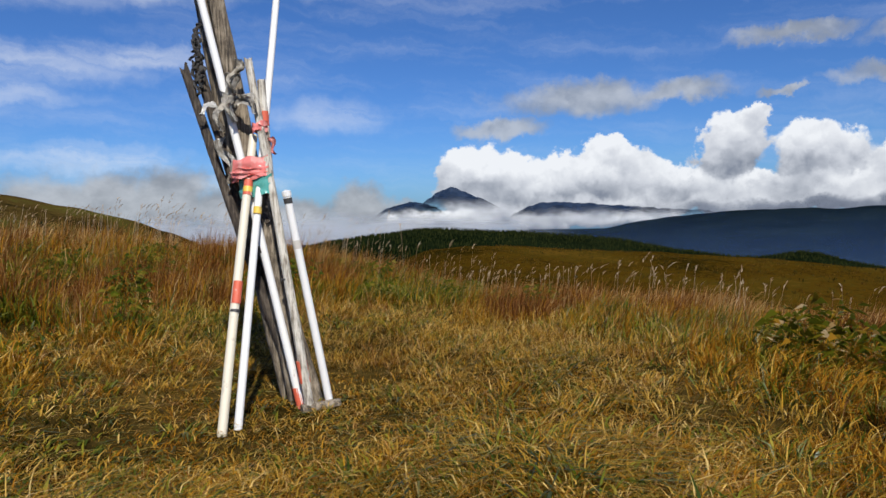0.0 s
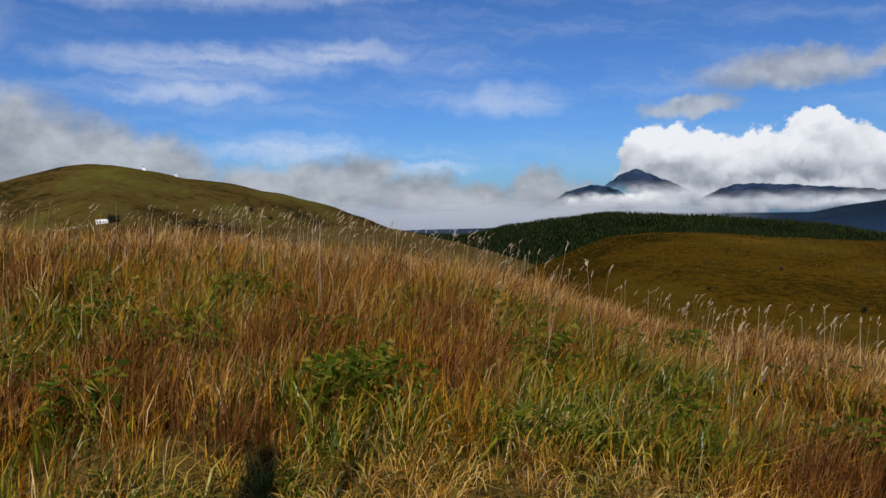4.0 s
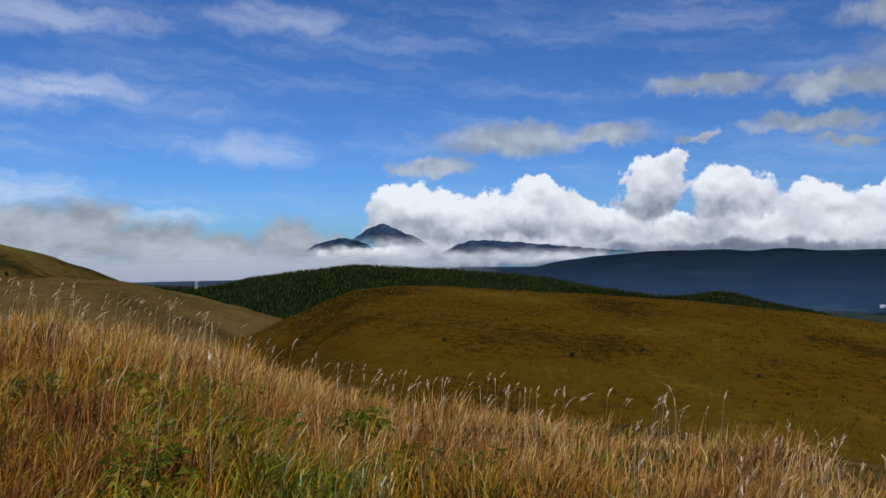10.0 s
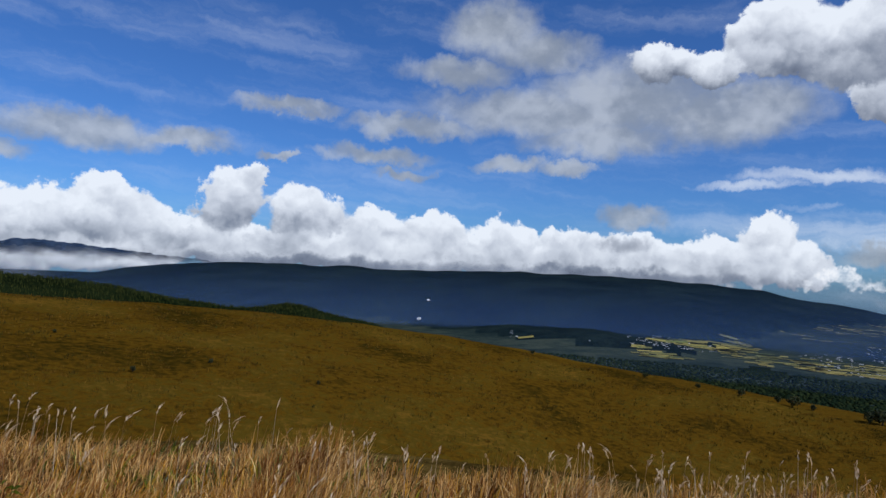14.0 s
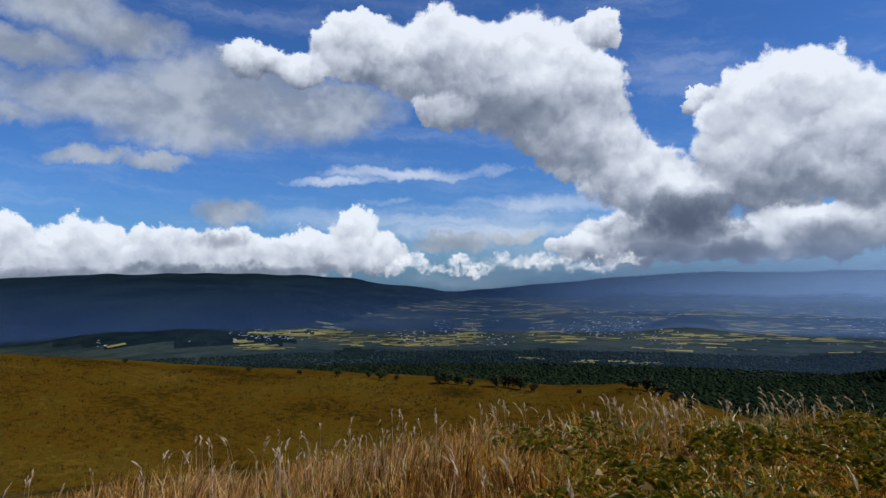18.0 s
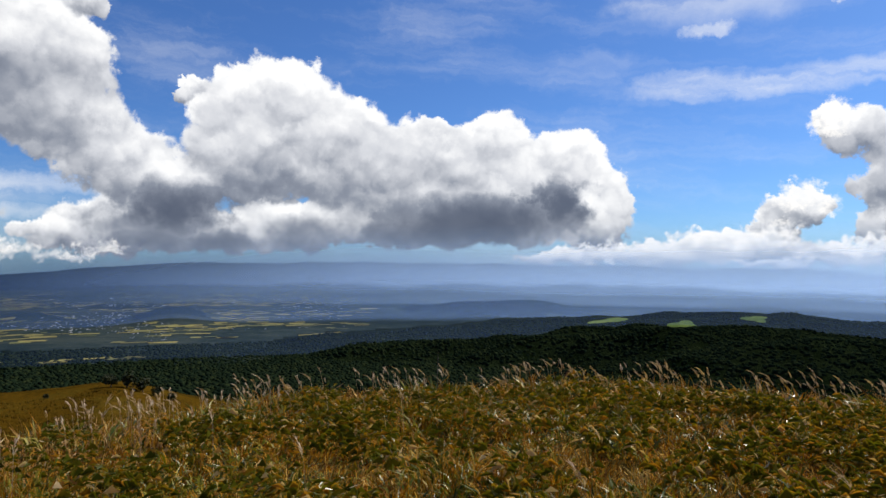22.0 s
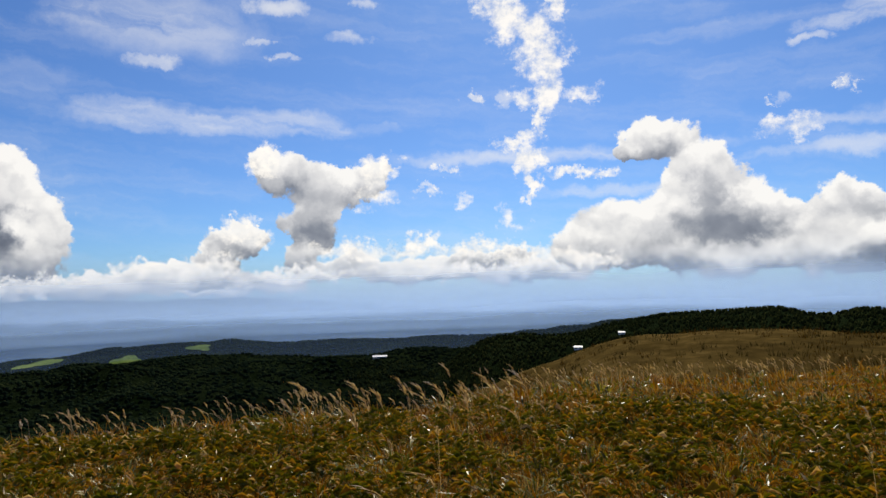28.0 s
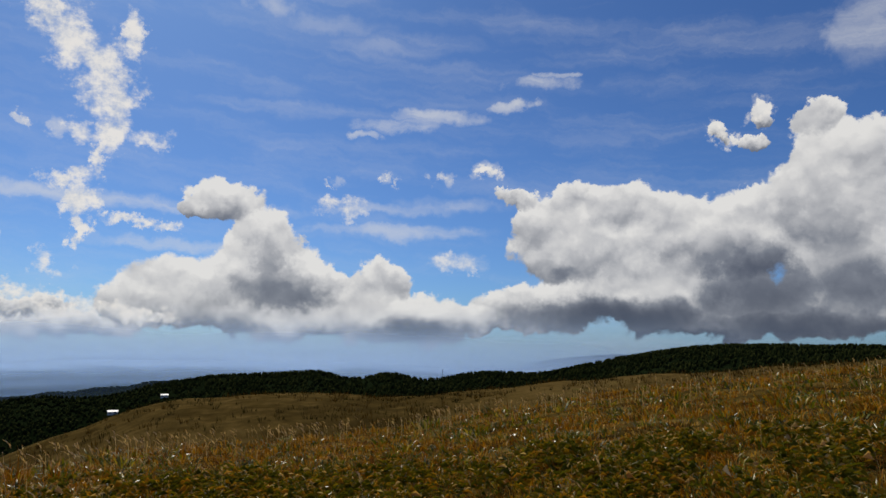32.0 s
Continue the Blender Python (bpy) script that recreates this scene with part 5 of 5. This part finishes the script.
def wrap_band(path, heights, seed, ruck=0.012, strands=1.0):
    """A tape wound round the bundle: a crumpled sheet along a closed outline, between two heights."""
    g = random.Random(seed)
    bm = bmesh.new()
    n, m = len(path), 7
    rows = []
    for j in range(m):
        s = j / (m - 1)
        row = []
        for k in range(n * 3):
            i, f = k // 3, (k % 3) / 3
            a, b = path[i], path[(i + 1) % n]
            x, y = a[0] + (b[0] - a[0]) * f, a[1] + (b[1] - a[1]) * f
            o = 1 + ruck * 6 * math.sin(j * 2.1 + k * 0.35 + seed) * g.uniform(0.3, 1)
            cx, cy = sum(p[0] for p in path) / n, sum(p[1] for p in path) / n
            tilt = 0.10 * (x - cx)
            row.append(bm.verts.new((cx + (x - cx) * o, cy + (y - cy) * o, heights[0] + (heights[1] - heights[0]) * s + tilt + 0.010 * math.sin(k * 0.9 + j * 1.7 + seed) * strands)))
        rows.append(row)
    for a, b in zip(rows, rows[1:]):
        for k in range(len(a)):
            bm.faces.new((a[k], a[(k + 1) % len(a)], b[(k + 1) % len(b)], b[k]))
    return bm


def rag(p, length, width, seed, fall=(0, 0, -1), flutter=0.03):
    """A torn hanging strip of plastic with some thickness in its folds."""
    g = random.Random(seed)
    bm = bmesh.new()
    p, fall = Vector(p), Vector(fall).normalized()
    side = fall.cross(Vector((0.2, 1, 0.1))).normalized()
    out = fall.cross(side)
    n, m = 12, 5
    grid = []
    for i in range(n):
        s = i / (n - 1)
        w = width * (1 - 0.65 * s) * g.uniform(0.75, 1.2)
        sway = flutter * math.sin(s * 7 + seed)
        grid.append([bm.verts.new(p + fall * length * s + side * (w * (j / (m - 1) - 0.5) + sway) + out * (flutter * math.sin(j * 2 + s * 9 + seed) * 0.8)) for j in range(m)])
    for a, b in zip(grid, grid[1:]):
        for j in range(m - 1):
            bm.faces.new((a[j], a[j + 1], b[j + 1], b[j]))
    bmesh.ops.solidify(bm, geom=bm.faces[:], thickness=0.003)
    return bm


def pole_bundle():
    b = new("marker_pole_bundle")
    b.location = (-1.15, 4.45, 0.2)
    tagged(b, "leaning bundle of weathered posts and white poles bound with tape", "pole bundle")
    o = Vector(b.location)

    def put(name, bm, mat, parent=b, label=""):
        bmesh.ops.translate(bm, verts=bm.verts[:], vec=-o)
        return part(name, bm, mat, parent, label)

    # first white pole, in two lengths with a red stretch
    p0, p1 = (-1.352, 3.93, -0.02), (-1.266, 4.55, 1.879)
    pole = put("white_pole", rod(p0, p1, 0.029, 0.027, cuts=8, bow=0.006, seed=1), CREAM_PIPE, b, "yellowed white pole with red stretch")
    put("red_band", sleeve(p0, p1, 0.435, 0.505, 0.0285), RED_PAINT, pole)
    put("joint_ring", sleeve(p0, p1, 0.408, 0.416, 0.0290), BLACK_TAPE, pole)
    put("orange_band", sleeve(p0, p1, 0.790, 0.842, 0.0278), RED_PAINT, pole)
    put("yellow_band", sleeve(p0, p1, 0.800, 0.818, 0.0292), YELLOW_BAND, pole)
    # the longest white pole
    p0, p1 = (-1.299, 4.07, -0.03), (-1.10, 4.96, 3.55)
    pole = put("white_pole", rod(p0, p1, 0.026, 0.022, cuts=10, bow=0.008, seed=2), WHITE_PIPE, b, "long clean white pole")
    put("yellow_mark", sleeve(p0, p1, 0.388, 0.400, 0.0256), YELLOW_BAND, pole)
    # a white pole leaning the other way, red at its foot
    p0, p1 = (-0.970, 4.50, -0.06), (-1.615, 4.52, 2.96)
    pole = put("white_pole", rod(p0, p1, 0.027, 0.025, cuts=10, bow=0.01, seed=3), WHITE_PIPE, b, "white pole with a red foot")
    put("red_foot", sleeve(p0, p1, 0.0, 0.085, 0.0272), RED_PAINT, pole)
    put("grey_mark", sleeve(p0, p1, 0.385, 0.40, 0.0272), BLACK_TAPE, pole)
    # whitewashed stake
    p0, p1 = (-0.905, 4.43, -0.06), (-1.271, 4.50, 2.366)
    stake = put("stake", rod(p0, p1, 0.034, 0.027, sides=10, cuts=16, ragged=0.10, bow=0.01, seed=4, splinter=0.02), PALE_WOOD, b, "peeling whitewashed stake")
    put("red_band", sleeve(p0, p1, 0.125, 0.185, 0.0345), RED_PAINT, stake)
    put("wire", sleeve(p0, p1, 0.405, 0.410, 0.0345, 0.002), BLACK_TAPE, stake)
    p0, p1 = (-1.150, 4.52, 1.45), (-1.198, 4.53, 2.235)
    stake = put("short_stake", rod(p0, p1, 0.026, sides=10, cuts=8, ragged=0.06, seed=5, splinter=0.006), PALE_WOOD, b, "short whitewashed stake with red marks")
    put("red_band", sleeve(p0, p1, 0.62, 0.74, 0.0275), RED_PAINT, stake)
    # weathered posts
    for q0, q1, r0, r1, mat, seed, text in (
            ((-1.02, 4.64, -0.08), (-1.600, 4.62, 3.32), 0.068, 0.050, OLD_WOOD, 11, "thick split grey post"),
            ((-1.10, 4.74, -0.05), (-1.690, 4.70, 3.25), 0.055, 0.048, OLD_WOOD, 12, "thick cracked grey post"),
            ((-0.88, 4.62, -0.06), (-1.24, 4.68, 1.50), 0.046, 0.040, OLD_WOOD, 16, "grey post with rounded edges"),
            ((-0.99, 4.70, -0.05), (-1.715, 4.58, 2.32), 0.036, 0.028, DARK_WOOD, 13, "thin broken dark post"),
            ((-0.95, 4.76, -0.05), (-1.655, 4.66, 2.37), 0.040, 0.032, DARK_WOOD, 14, "broken dark post"),
            ((-1.20, 4.62, 1.30), (-1.478, 4.60, 1.62), 0.022, 0.014, DARK_WOOD, 15, "splintered stub")):
        put("post", rod(q0, q1, r0, r1, sides=16, cuts=26, ragged=0.16, bow=0.03, seed=seed, splinter=0.05), mat, b, text)
    # bindings
    ring = [(-1.43, 4.58), (-1.40, 4.49), (-1.335, 4.445), (-1.27, 4.43), (-1.205, 4.43), (-1.150, 4.455), (-1.165, 4.55), (-1.22, 4.70), (-1.28, 4.77), (-1.39, 4.72)]
    put("pink_tape", wrap_band(ring, (1.585, 1.725), 2), PINK_TAPE, b, "crumpled pink plastic tape")
    put("pink_tape", wrap_band([(x * 1.0 - 0.003, y - 0.006) for x, y in ring], (1.60, 1.655), 5, 0.018), PINK_TAPE, b, "crumpled pink plastic tape")
    low = [(-1.385, 4.60), (-1.36, 4.51), (-1.30, 4.46), (-1.23, 4.445), (-1.170, 4.435), (-1.130, 4.45), (-1.150, 4.55), (-1.20, 4.68), (-1.24, 4.76), (-1.34, 4.71)]
    put("teal_tape", wrap_band(low, (1.475, 1.60), 3, 0.008), TEAL_TAPE, b, "shiny teal plastic tape")
    small = [(-1.26, 4.50), (-1.235, 4.455), (-1.19, 4.45), (-1.155, 4.49), (-1.17, 4.56), (-1.23, 4.56)]
    put("pink_tape", wrap_band(small, (1.895, 1.955), 4, 0.006), PINK_TAPE, b, "narrow pink tape")
    put("tape_tail", rag((-1.140, 4.50, 1.86), 0.12, 0.045, 6, (0.25, -0.1, -1), 0.012), PINK_TAPE, b, "loose pink tape end")
    for k, (p, l, w, d) in enumerate((((-1.40, 4.50, 2.28), 0.34, 0.09, (0.05, -0.2, -1)), ((-1.36, 4.48, 2.13), 0.20, 0.12, (0.6, -0.2, -0.35)), ((-1.42, 4.47, 2.15), 0.26, 0.10, (-0.2, -0.1, -1)),
                                      ((-1.47, 4.50, 1.86), 0.30, 0.09, (0.25, 0.0, -1)), ((-1.33, 4.46, 2.36), 0.22, 0.06, (-0.2, -0.1, -1)))):
        put("torn_plastic", rag(p, l, w, k * 3 + 1, d), RAG, b, "grey torn plastic")
    put("white_rag", rag((-1.49, 4.48, 2.09), 0.13, 0.05, 8, (-0.8, 0, -0.5), 0.015), WHITE_PIPE, b, "white knotted rag")
    for k in range(7):
        put("net", rag((-1.60 - 0.012 * k % 0.03, 4.56, 2.62 - 0.055 * k), 0.14, 0.055, 40 + k, (-0.25, 0.1, -1), 0.02), DARK_NET, b, "ragged dark netting")


def leaning_pole():
    b = new("leaning_pole")
    b.location = (-0.80, 4.56, 0.2)
    tagged(b, "white plastic pole with black tape near its open top", "pole")
    o = Vector(b.location)
    p0, p1 = (-0.795, 4.56, -0.04), (-1.031, 4.42, 1.497)

    def put(name, bm, mat, label=""):
        bmesh.ops.translate(bm, verts=bm.verts[:], vec=-o)
        return part(name, bm, mat, b, label)

    put("shaft", rod(p0, p1, 0.027, 0.026, cuts=8, seed=21), WHITE_PIPE)
    put("top_collar", sleeve(p0, p1, 0.982, 1.002, 0.0262, 0.004), WHITE_PIPE)
    put("black_tape", sleeve(p0, p1, 0.952, 0.974, 0.0262, 0.002), BLACK_TAPE, "black tape")
    put("grey_patch", sleeve(p0, p1, 0.760, 0.795, 0.0264), RAG, "grey worn patch")
    put("boot", rod(along(p0, p1, -0.02), along(p0, p1, 0.085), 0.040, 0.030, cuts=3, ragged=0.06, seed=22), BLACK_TAPE, "black rubber boot")


def short_log():
    ob = part("log", rod((-0.97, 4.40, 0.07), (-0.74, 4.52, 0.08), 0.040, 0.034, sides=16, cuts=8, ragged=0.08, seed=31), OLD_WOOD, None)
    tagged(ob, "short weathered log lying in the grass", "log")


pole_bundle()
leaning_pole()
short_log()

# ---- small things on the hills ----


def spot(az, r):
    x, y = CX - r * math.sin(radians(az)), CY + r * math.cos(radians(az))
    return Vector((x, y, float(ground(x, y))))


def box(bm, size, at=(0, 0, 0), turn=0.0):
    m = Matrix.LocRotScale(Vector(at), Euler((0, 0, turn)), Vector(size))
    return bmesh.ops.create_cube(bm, size=1.0, matrix=m)["verts"]


LEAF = leaf_material("shrub leaves", ((0.0, (0.008, 0.013, 0.005)), (0.6, (0.018, 0.027, 0.009)), (1.0, (0.050, 0.048, 0.013))), 0.2, 0.7, 0.15)
PALE_WALL = painted("pale painted wall", (0.72, 0.71, 0.68))
DARK_ROOF = painted("dark sheet roof", (0.05, 0.055, 0.06), (0.11, 0.11, 0.11))
WHITE_ROOF = painted("white sheet roof", (0.80, 0.81, 0.82))
STEEL = painted("galvanised steel", (0.32, 0.34, 0.36))
GLASS_DARK = painted("dark window", (0.03, 0.035, 0.045), (0.05, 0.05, 0.06), 0.15)
PASTURE = land("mown pasture", (0.02, 0.2), ((0.0, (0.055, 0.09, 0.025)), (0.5, (0.09, 0.13, 0.035)), (1.0, (0.13, 0.17, 0.05))), bump_size=(0.3, 0.3))


def make_shrub(seed):
    """A trunk with forking limbs and a ragged crown of leaf clumps, one metre tall."""
    g = random.Random(seed)
    top = new("shrub")
    tagged(top, "dark green rounded shrub on the grassy slope", "shrub", group="shrubs on the slopes")
    bm = rod((0, 0, -0.15), (0.02, 0.01, 0.5), 0.04, 0.02, sides=6, cuts=3, ragged=0.1, seed=seed)
    for k in range(4):
        a = g.uniform(0, 6.28)
        limb = rod((0.01, 0, 0.15 + 0.08 * k), (0.3 * math.cos(a), 0.3 * math.sin(a), 0.5 + 0.08 * k), 0.02, 0.008, sides=5, cuts=2, seed=seed + k)
        me = bpy.data.meshes.new("limb")
        limb.to_mesh(me)
        limb.free()
        bm.from_mesh(me)
        bpy.data.meshes.remove(me)
    part("trunk", bm, DARK_WOOD, top)
    r = np.random.RandomState(seed)
    lobes = [(r.uniform(-0.32, 0.32), r.uniform(-0.32, 0.32), r.uniform(0.28, 0.72), r.uniform(0.16, 0.30)) for _ in range(9)]
    n = 420
    pick = r.randint(0, 9, n)
    c = np.array(lobes)[pick]
    d = r.normal(size=(n, 3))
    d /= np.linalg.norm(d, axis=1)[:, None]
    p = c[:, :3] + d * (c[:, 3:] * r.uniform(0.6, 1.08, n)[:, None])
    u = np.cross(d, r.normal(size=(n, 3)))
    u /= np.linalg.norm(u, axis=1)[:, None]
    v = np.cross(d, u) * 0.6 + d * 0.5
    s = r.uniform(0.03, 0.075, n)[:, None]
    V = np.stack([p - u * s, p + v * s * 1.4, p + u * s, p - v * s * 1.2], 1).reshape(-1, 3)
    crown = mesh_object("crown", V, np.arange(n * 4).reshape(-1, 4), (LEAF,), smooth=False, parent=top)
    return top


def shrubs():
    kinds = [make_shrub(k) for k in (101, 102, 103)]
    g = random.Random(9)
    places = [(-67.6, 198, 3.2), (-66.6, 200, 2.4), (-68.9, 199, 2.0), (-72.4, 197, 3.2), (-73.2, 199, 4.6), (-74.1, 198, 3.6), (-75.0, 198, 2.2), (-77.2, 198, 4.4), (-78.2, 199, 5.0), (-79.2, 198, 4.2), (-80.3, 197, 3.0),
              (-64.1, 197, 2.4), (-61.0, 198, 1.6), (-88.2, 203, 4.2), (-89.3, 204, 5.0), (-90.4, 203, 4.4), (-91.4, 202, 3.8), (-92.5, 201, 3.0), (-57.0, 197, 1.5), (-48.0, 197, 1.4), (-84.0, 197, 1.6),
              (-16.4, 115, 1.0), (-5.8, 118, 0.8), (-22.0, 125, 0.9), (-30.5, 120, 0.7), (-11.0, 140, 0.8),
              (41.2, 521, 7.0), (40.9, 523, 5.0), (36.0, 556, 6.0), (35.3, 560, 7.0), (34.6, 562, 5.5), (33.6, 560, 7.0), (33.0, 562, 6.5), (32.4, 566, 4.5), (53.4, 770, 9.0), (53.0, 774, 7.0), (28.0, 600, 4.0), (29.5, 640, 4.0), (27.0, 660, 4.5), (31.0, 650, 4.5)]
    for k, (az, r, size) in enumerate(places):
        m = Matrix.Translation(spot(az, r)) @ Euler((0, 0, g.uniform(0, 6.28))).to_matrix().to_4x4() @ Matrix.Diagonal((size * g.uniform(1.0, 1.4), size * g.uniform(1.0, 1.4), size, 1))
        if k < 3:
            kinds[k].matrix_basis = m
        else:
            copy_src = kinds[k % 3]
            q = copy_thing(copy_src, m)
            q.matrix_basis = m


def house(name, label, at, turn, size, roof_mat, windows=3):
    w, l, h = size
    top = new(name)
    tagged(top, label, "building")
    top.matrix_basis = Matrix.Translation(at) @ Euler((0, 0, turn)).to_matrix().to_4x4()
    bm = bmesh.new()
    box(bm, (w, l, h + 1.0), (0, 0, h / 2 - 0.5))
    part("wall", bm, PALE_WALL, top, smooth=False)
    bm = bmesh.new()
    vs = [bm.verts.new(c) for c in ((-w * 0.56, -l * 0.54, h), (w * 0.56, -l * 0.54, h), (0, -l * 0.54, h + w * 0.28), (-w * 0.56, l * 0.54, h), (w * 0.56, l * 0.54, h), (0, l * 0.54, h + w * 0.28))]
    for f in ((0, 1, 2), (3, 5, 4), (0, 2, 5, 3), (1, 4, 5, 2), (0, 3, 4, 1)):
        bm.faces.new([vs[i] for i in f])
    part("roof", bm, roof_mat, top, smooth=False)
    for side in (-1, 1):
        for k in range(windows):
            bm = bmesh.new()
            box(bm, (0.08, l / windows * 0.5, h * 0.4), (side * (w / 2 + 0.02), (k + 0.5) * l / windows - l / 2, h * 0.55))
            part("window", bm, GLASS_DARK, top, smooth=False)
    return top


def pylon():
    b = new("lattice_pylon")
    b.location = spot(14.3, 1262)
    tagged(b, "grey steel lattice pylon above the forest", "pylon")
    for sx in (-1, 1):
        for sy in (-1, 1):
            part("leg", rod((sx * 2.2, sy * 2.2, 0), (sx * 0.5, sy * 0.5, 22), 0.22, 0.18, sides=6, cuts=1), STEEL, b)
    for z, w in ((13.5, 5.0), (16.5, 4.2), (19.5, 3.4)):
        part("cross_arm", rod((-w, 0, z), (w, 0, z), 0.28, 0.28, sides=6, cuts=1), STEEL, b)
    for k in range(5):
        z0, z1 = k * 4.2, k * 4.2 + 4.2
        h0, h1 = 2.2 - 1.7 * z0 / 22, 2.2 - 1.7 * z1 / 22
        for s in (-1, 1):
            part("brace", rod((-h0, s * h0, z0), (h1, s * h1, z1), 0.12, sides=5, cuts=1), STEEL, b)
            part("brace", rod((h0, s * h0, z0), (-h1, s * h1, z1), 0.12, sides=5, cuts=1), STEEL, b)


def posts():
    base = part("marker_post", rod((0, 0, -0.2), (0, 0, 1.7), 0.09, 0.07, sides=8, cuts=3, ragged=0.04), WHITE_PIPE, None)
    tagged(base, "thin pale wooden post standing on the slope", "post", group="posts along the slope")
    places = [(34.7, 262), (33.6, 240), (31.6, 232), (29.9, 224), (28.0, 250), (42.5, 505), (37.2, 330), (26.3, 300)]
    for k, (az, r) in enumerate(places):
        m = Matrix.Translation(spot(az, r))
        if k:
            copy_thing(base, m)
        else:
            base.matrix_basis = m
    fence = new("white_fence")
    fence.location = spot(43.6, 520)
    tagged(fence, "low white roadside fence beside the lodge", "fence")
    for k in range(14):
        q = spot(42.9 + 0.18 * k, 520 + 0.3 * k) - fence.location
        part("fence_post", rod(q + Vector((0, 0, -0.3)), q + Vector((0, 0, 1.1)), 0.09, sides=6, cuts=1), WHITE_PIPE, fence)
        if k < 13:
            q2 = spot(42.9 + 0.18 * (k + 1), 520 + 0.3 * (k + 1)) - fence.location
            part("rail", rod(q + Vector((0, 0, 1.0)), q2 + Vector((0, 0, 0.9)), 0.05, sides=5, cuts=1), WHITE_PIPE, fence)


def clearings():
    for az, r, w in CLEARINGS[:3]:
        c = spot(az, r)
        n = 40
        V = [[c.x, c.y, 0]]
        for k in range(n):
            a = 2 * math.pi * k / n
            q = w * (0.8 + 0.2 * math.sin(a * 3 + az) + 0.1 * math.sin(a * 5))
            V.append([c.x + q * math.cos(a), c.y + q * math.sin(a), 0])
        V = np.array(V)
        V[:, 2] = ground(V[:, 0], V[:, 1]) + 1.5
        F = np.array([(0, 1 + k, 1 + (k + 1) % n) for k in range(n)])
        tagged(mesh_object("pasture", V, F, (PASTURE,)), "bright green mown pasture among dark woods", "field", kind="structure")


def mast():
    b = new("radio_mast")
    b.location = spot(-194.4, 905)
    tagged(b, "thin dark radio mast on the far ridge", "mast")
    part("shaft", rod((0, 0, -1), (0, 0, 13), 0.35, 0.2, sides=8, cuts=2), STEEL, b)
    part("top_drum", rod((0, 0, 10.5), (0, 0, 12), 0.6, 0.6, sides=10, cuts=1), STEEL, b)


def stalk():
    p = spot(-113.7, 14.2)
    ob = part("dead_stalk", rod(p + Vector((0, 0, -0.05)), p + Vector((0.03, 0, 1.15)), 0.008, 0.005, sides=6, cuts=6, bow=0.02, seed=4), DARK_WOOD, None)
    tagged(ob, "single dry upright weed stalk at the meadow rim", "plant")


shrubs()
house("mountain_lodge", "long low white-roofed lodge beside a dark tree", spot(41.9, 524), radians(41.9 + 90), (3.6, 7.5, 1.5), WHITE_ROOF, 4)
house("summit_station", "small dark station on the hilltop", spot(38.75, 812), 0.6, (4.0, 5.0, 3.0), DARK_ROOF, 2)
house("summit_hut", "tiny pale hut on the hill ridge", spot(36.5, 815), 0.9, (3.0, 4.0, 2.0), WHITE_ROOF, 1)
house("plateau_hotel", "far pale hotel among trees on a plateau", spot(57.4, 1385), 0.9, (7.0, 22.0, 5.0), DARK_ROOF, 5)
house("valley_hall", "bright white hall in the far woods", spot(-38.35, 1680), radians(-38 + 90), (6.0, 9.0, 3.5), WHITE_ROOF, 3)
house("slope_hall", "small white hall high on the wooded slope", spot(-39.05, 2140), radians(-39 + 90), (5.0, 7.0, 3.0), WHITE_ROOF, 2)
house("greenhouse", "long white greenhouse in a forest clearing", spot(-152.8, 962), radians(-152.8 + 90), (6.0, 19.0, 2.2), WHITE_ROOF, 6)
house("forest_cottage", "white cottage at the edge of the dark wood", spot(-169.2, 749), radians(-169 + 90), (5.0, 9.0, 2.6), WHITE_ROOF, 2)
house("forest_cottage", "pale cottage between dark conifers", spot(-172.7, 766), radians(-172 + 90), (4.0, 7.0, 2.4), WHITE_ROOF, 2)
pylon()
posts()
clearings()
mast()
stalk()
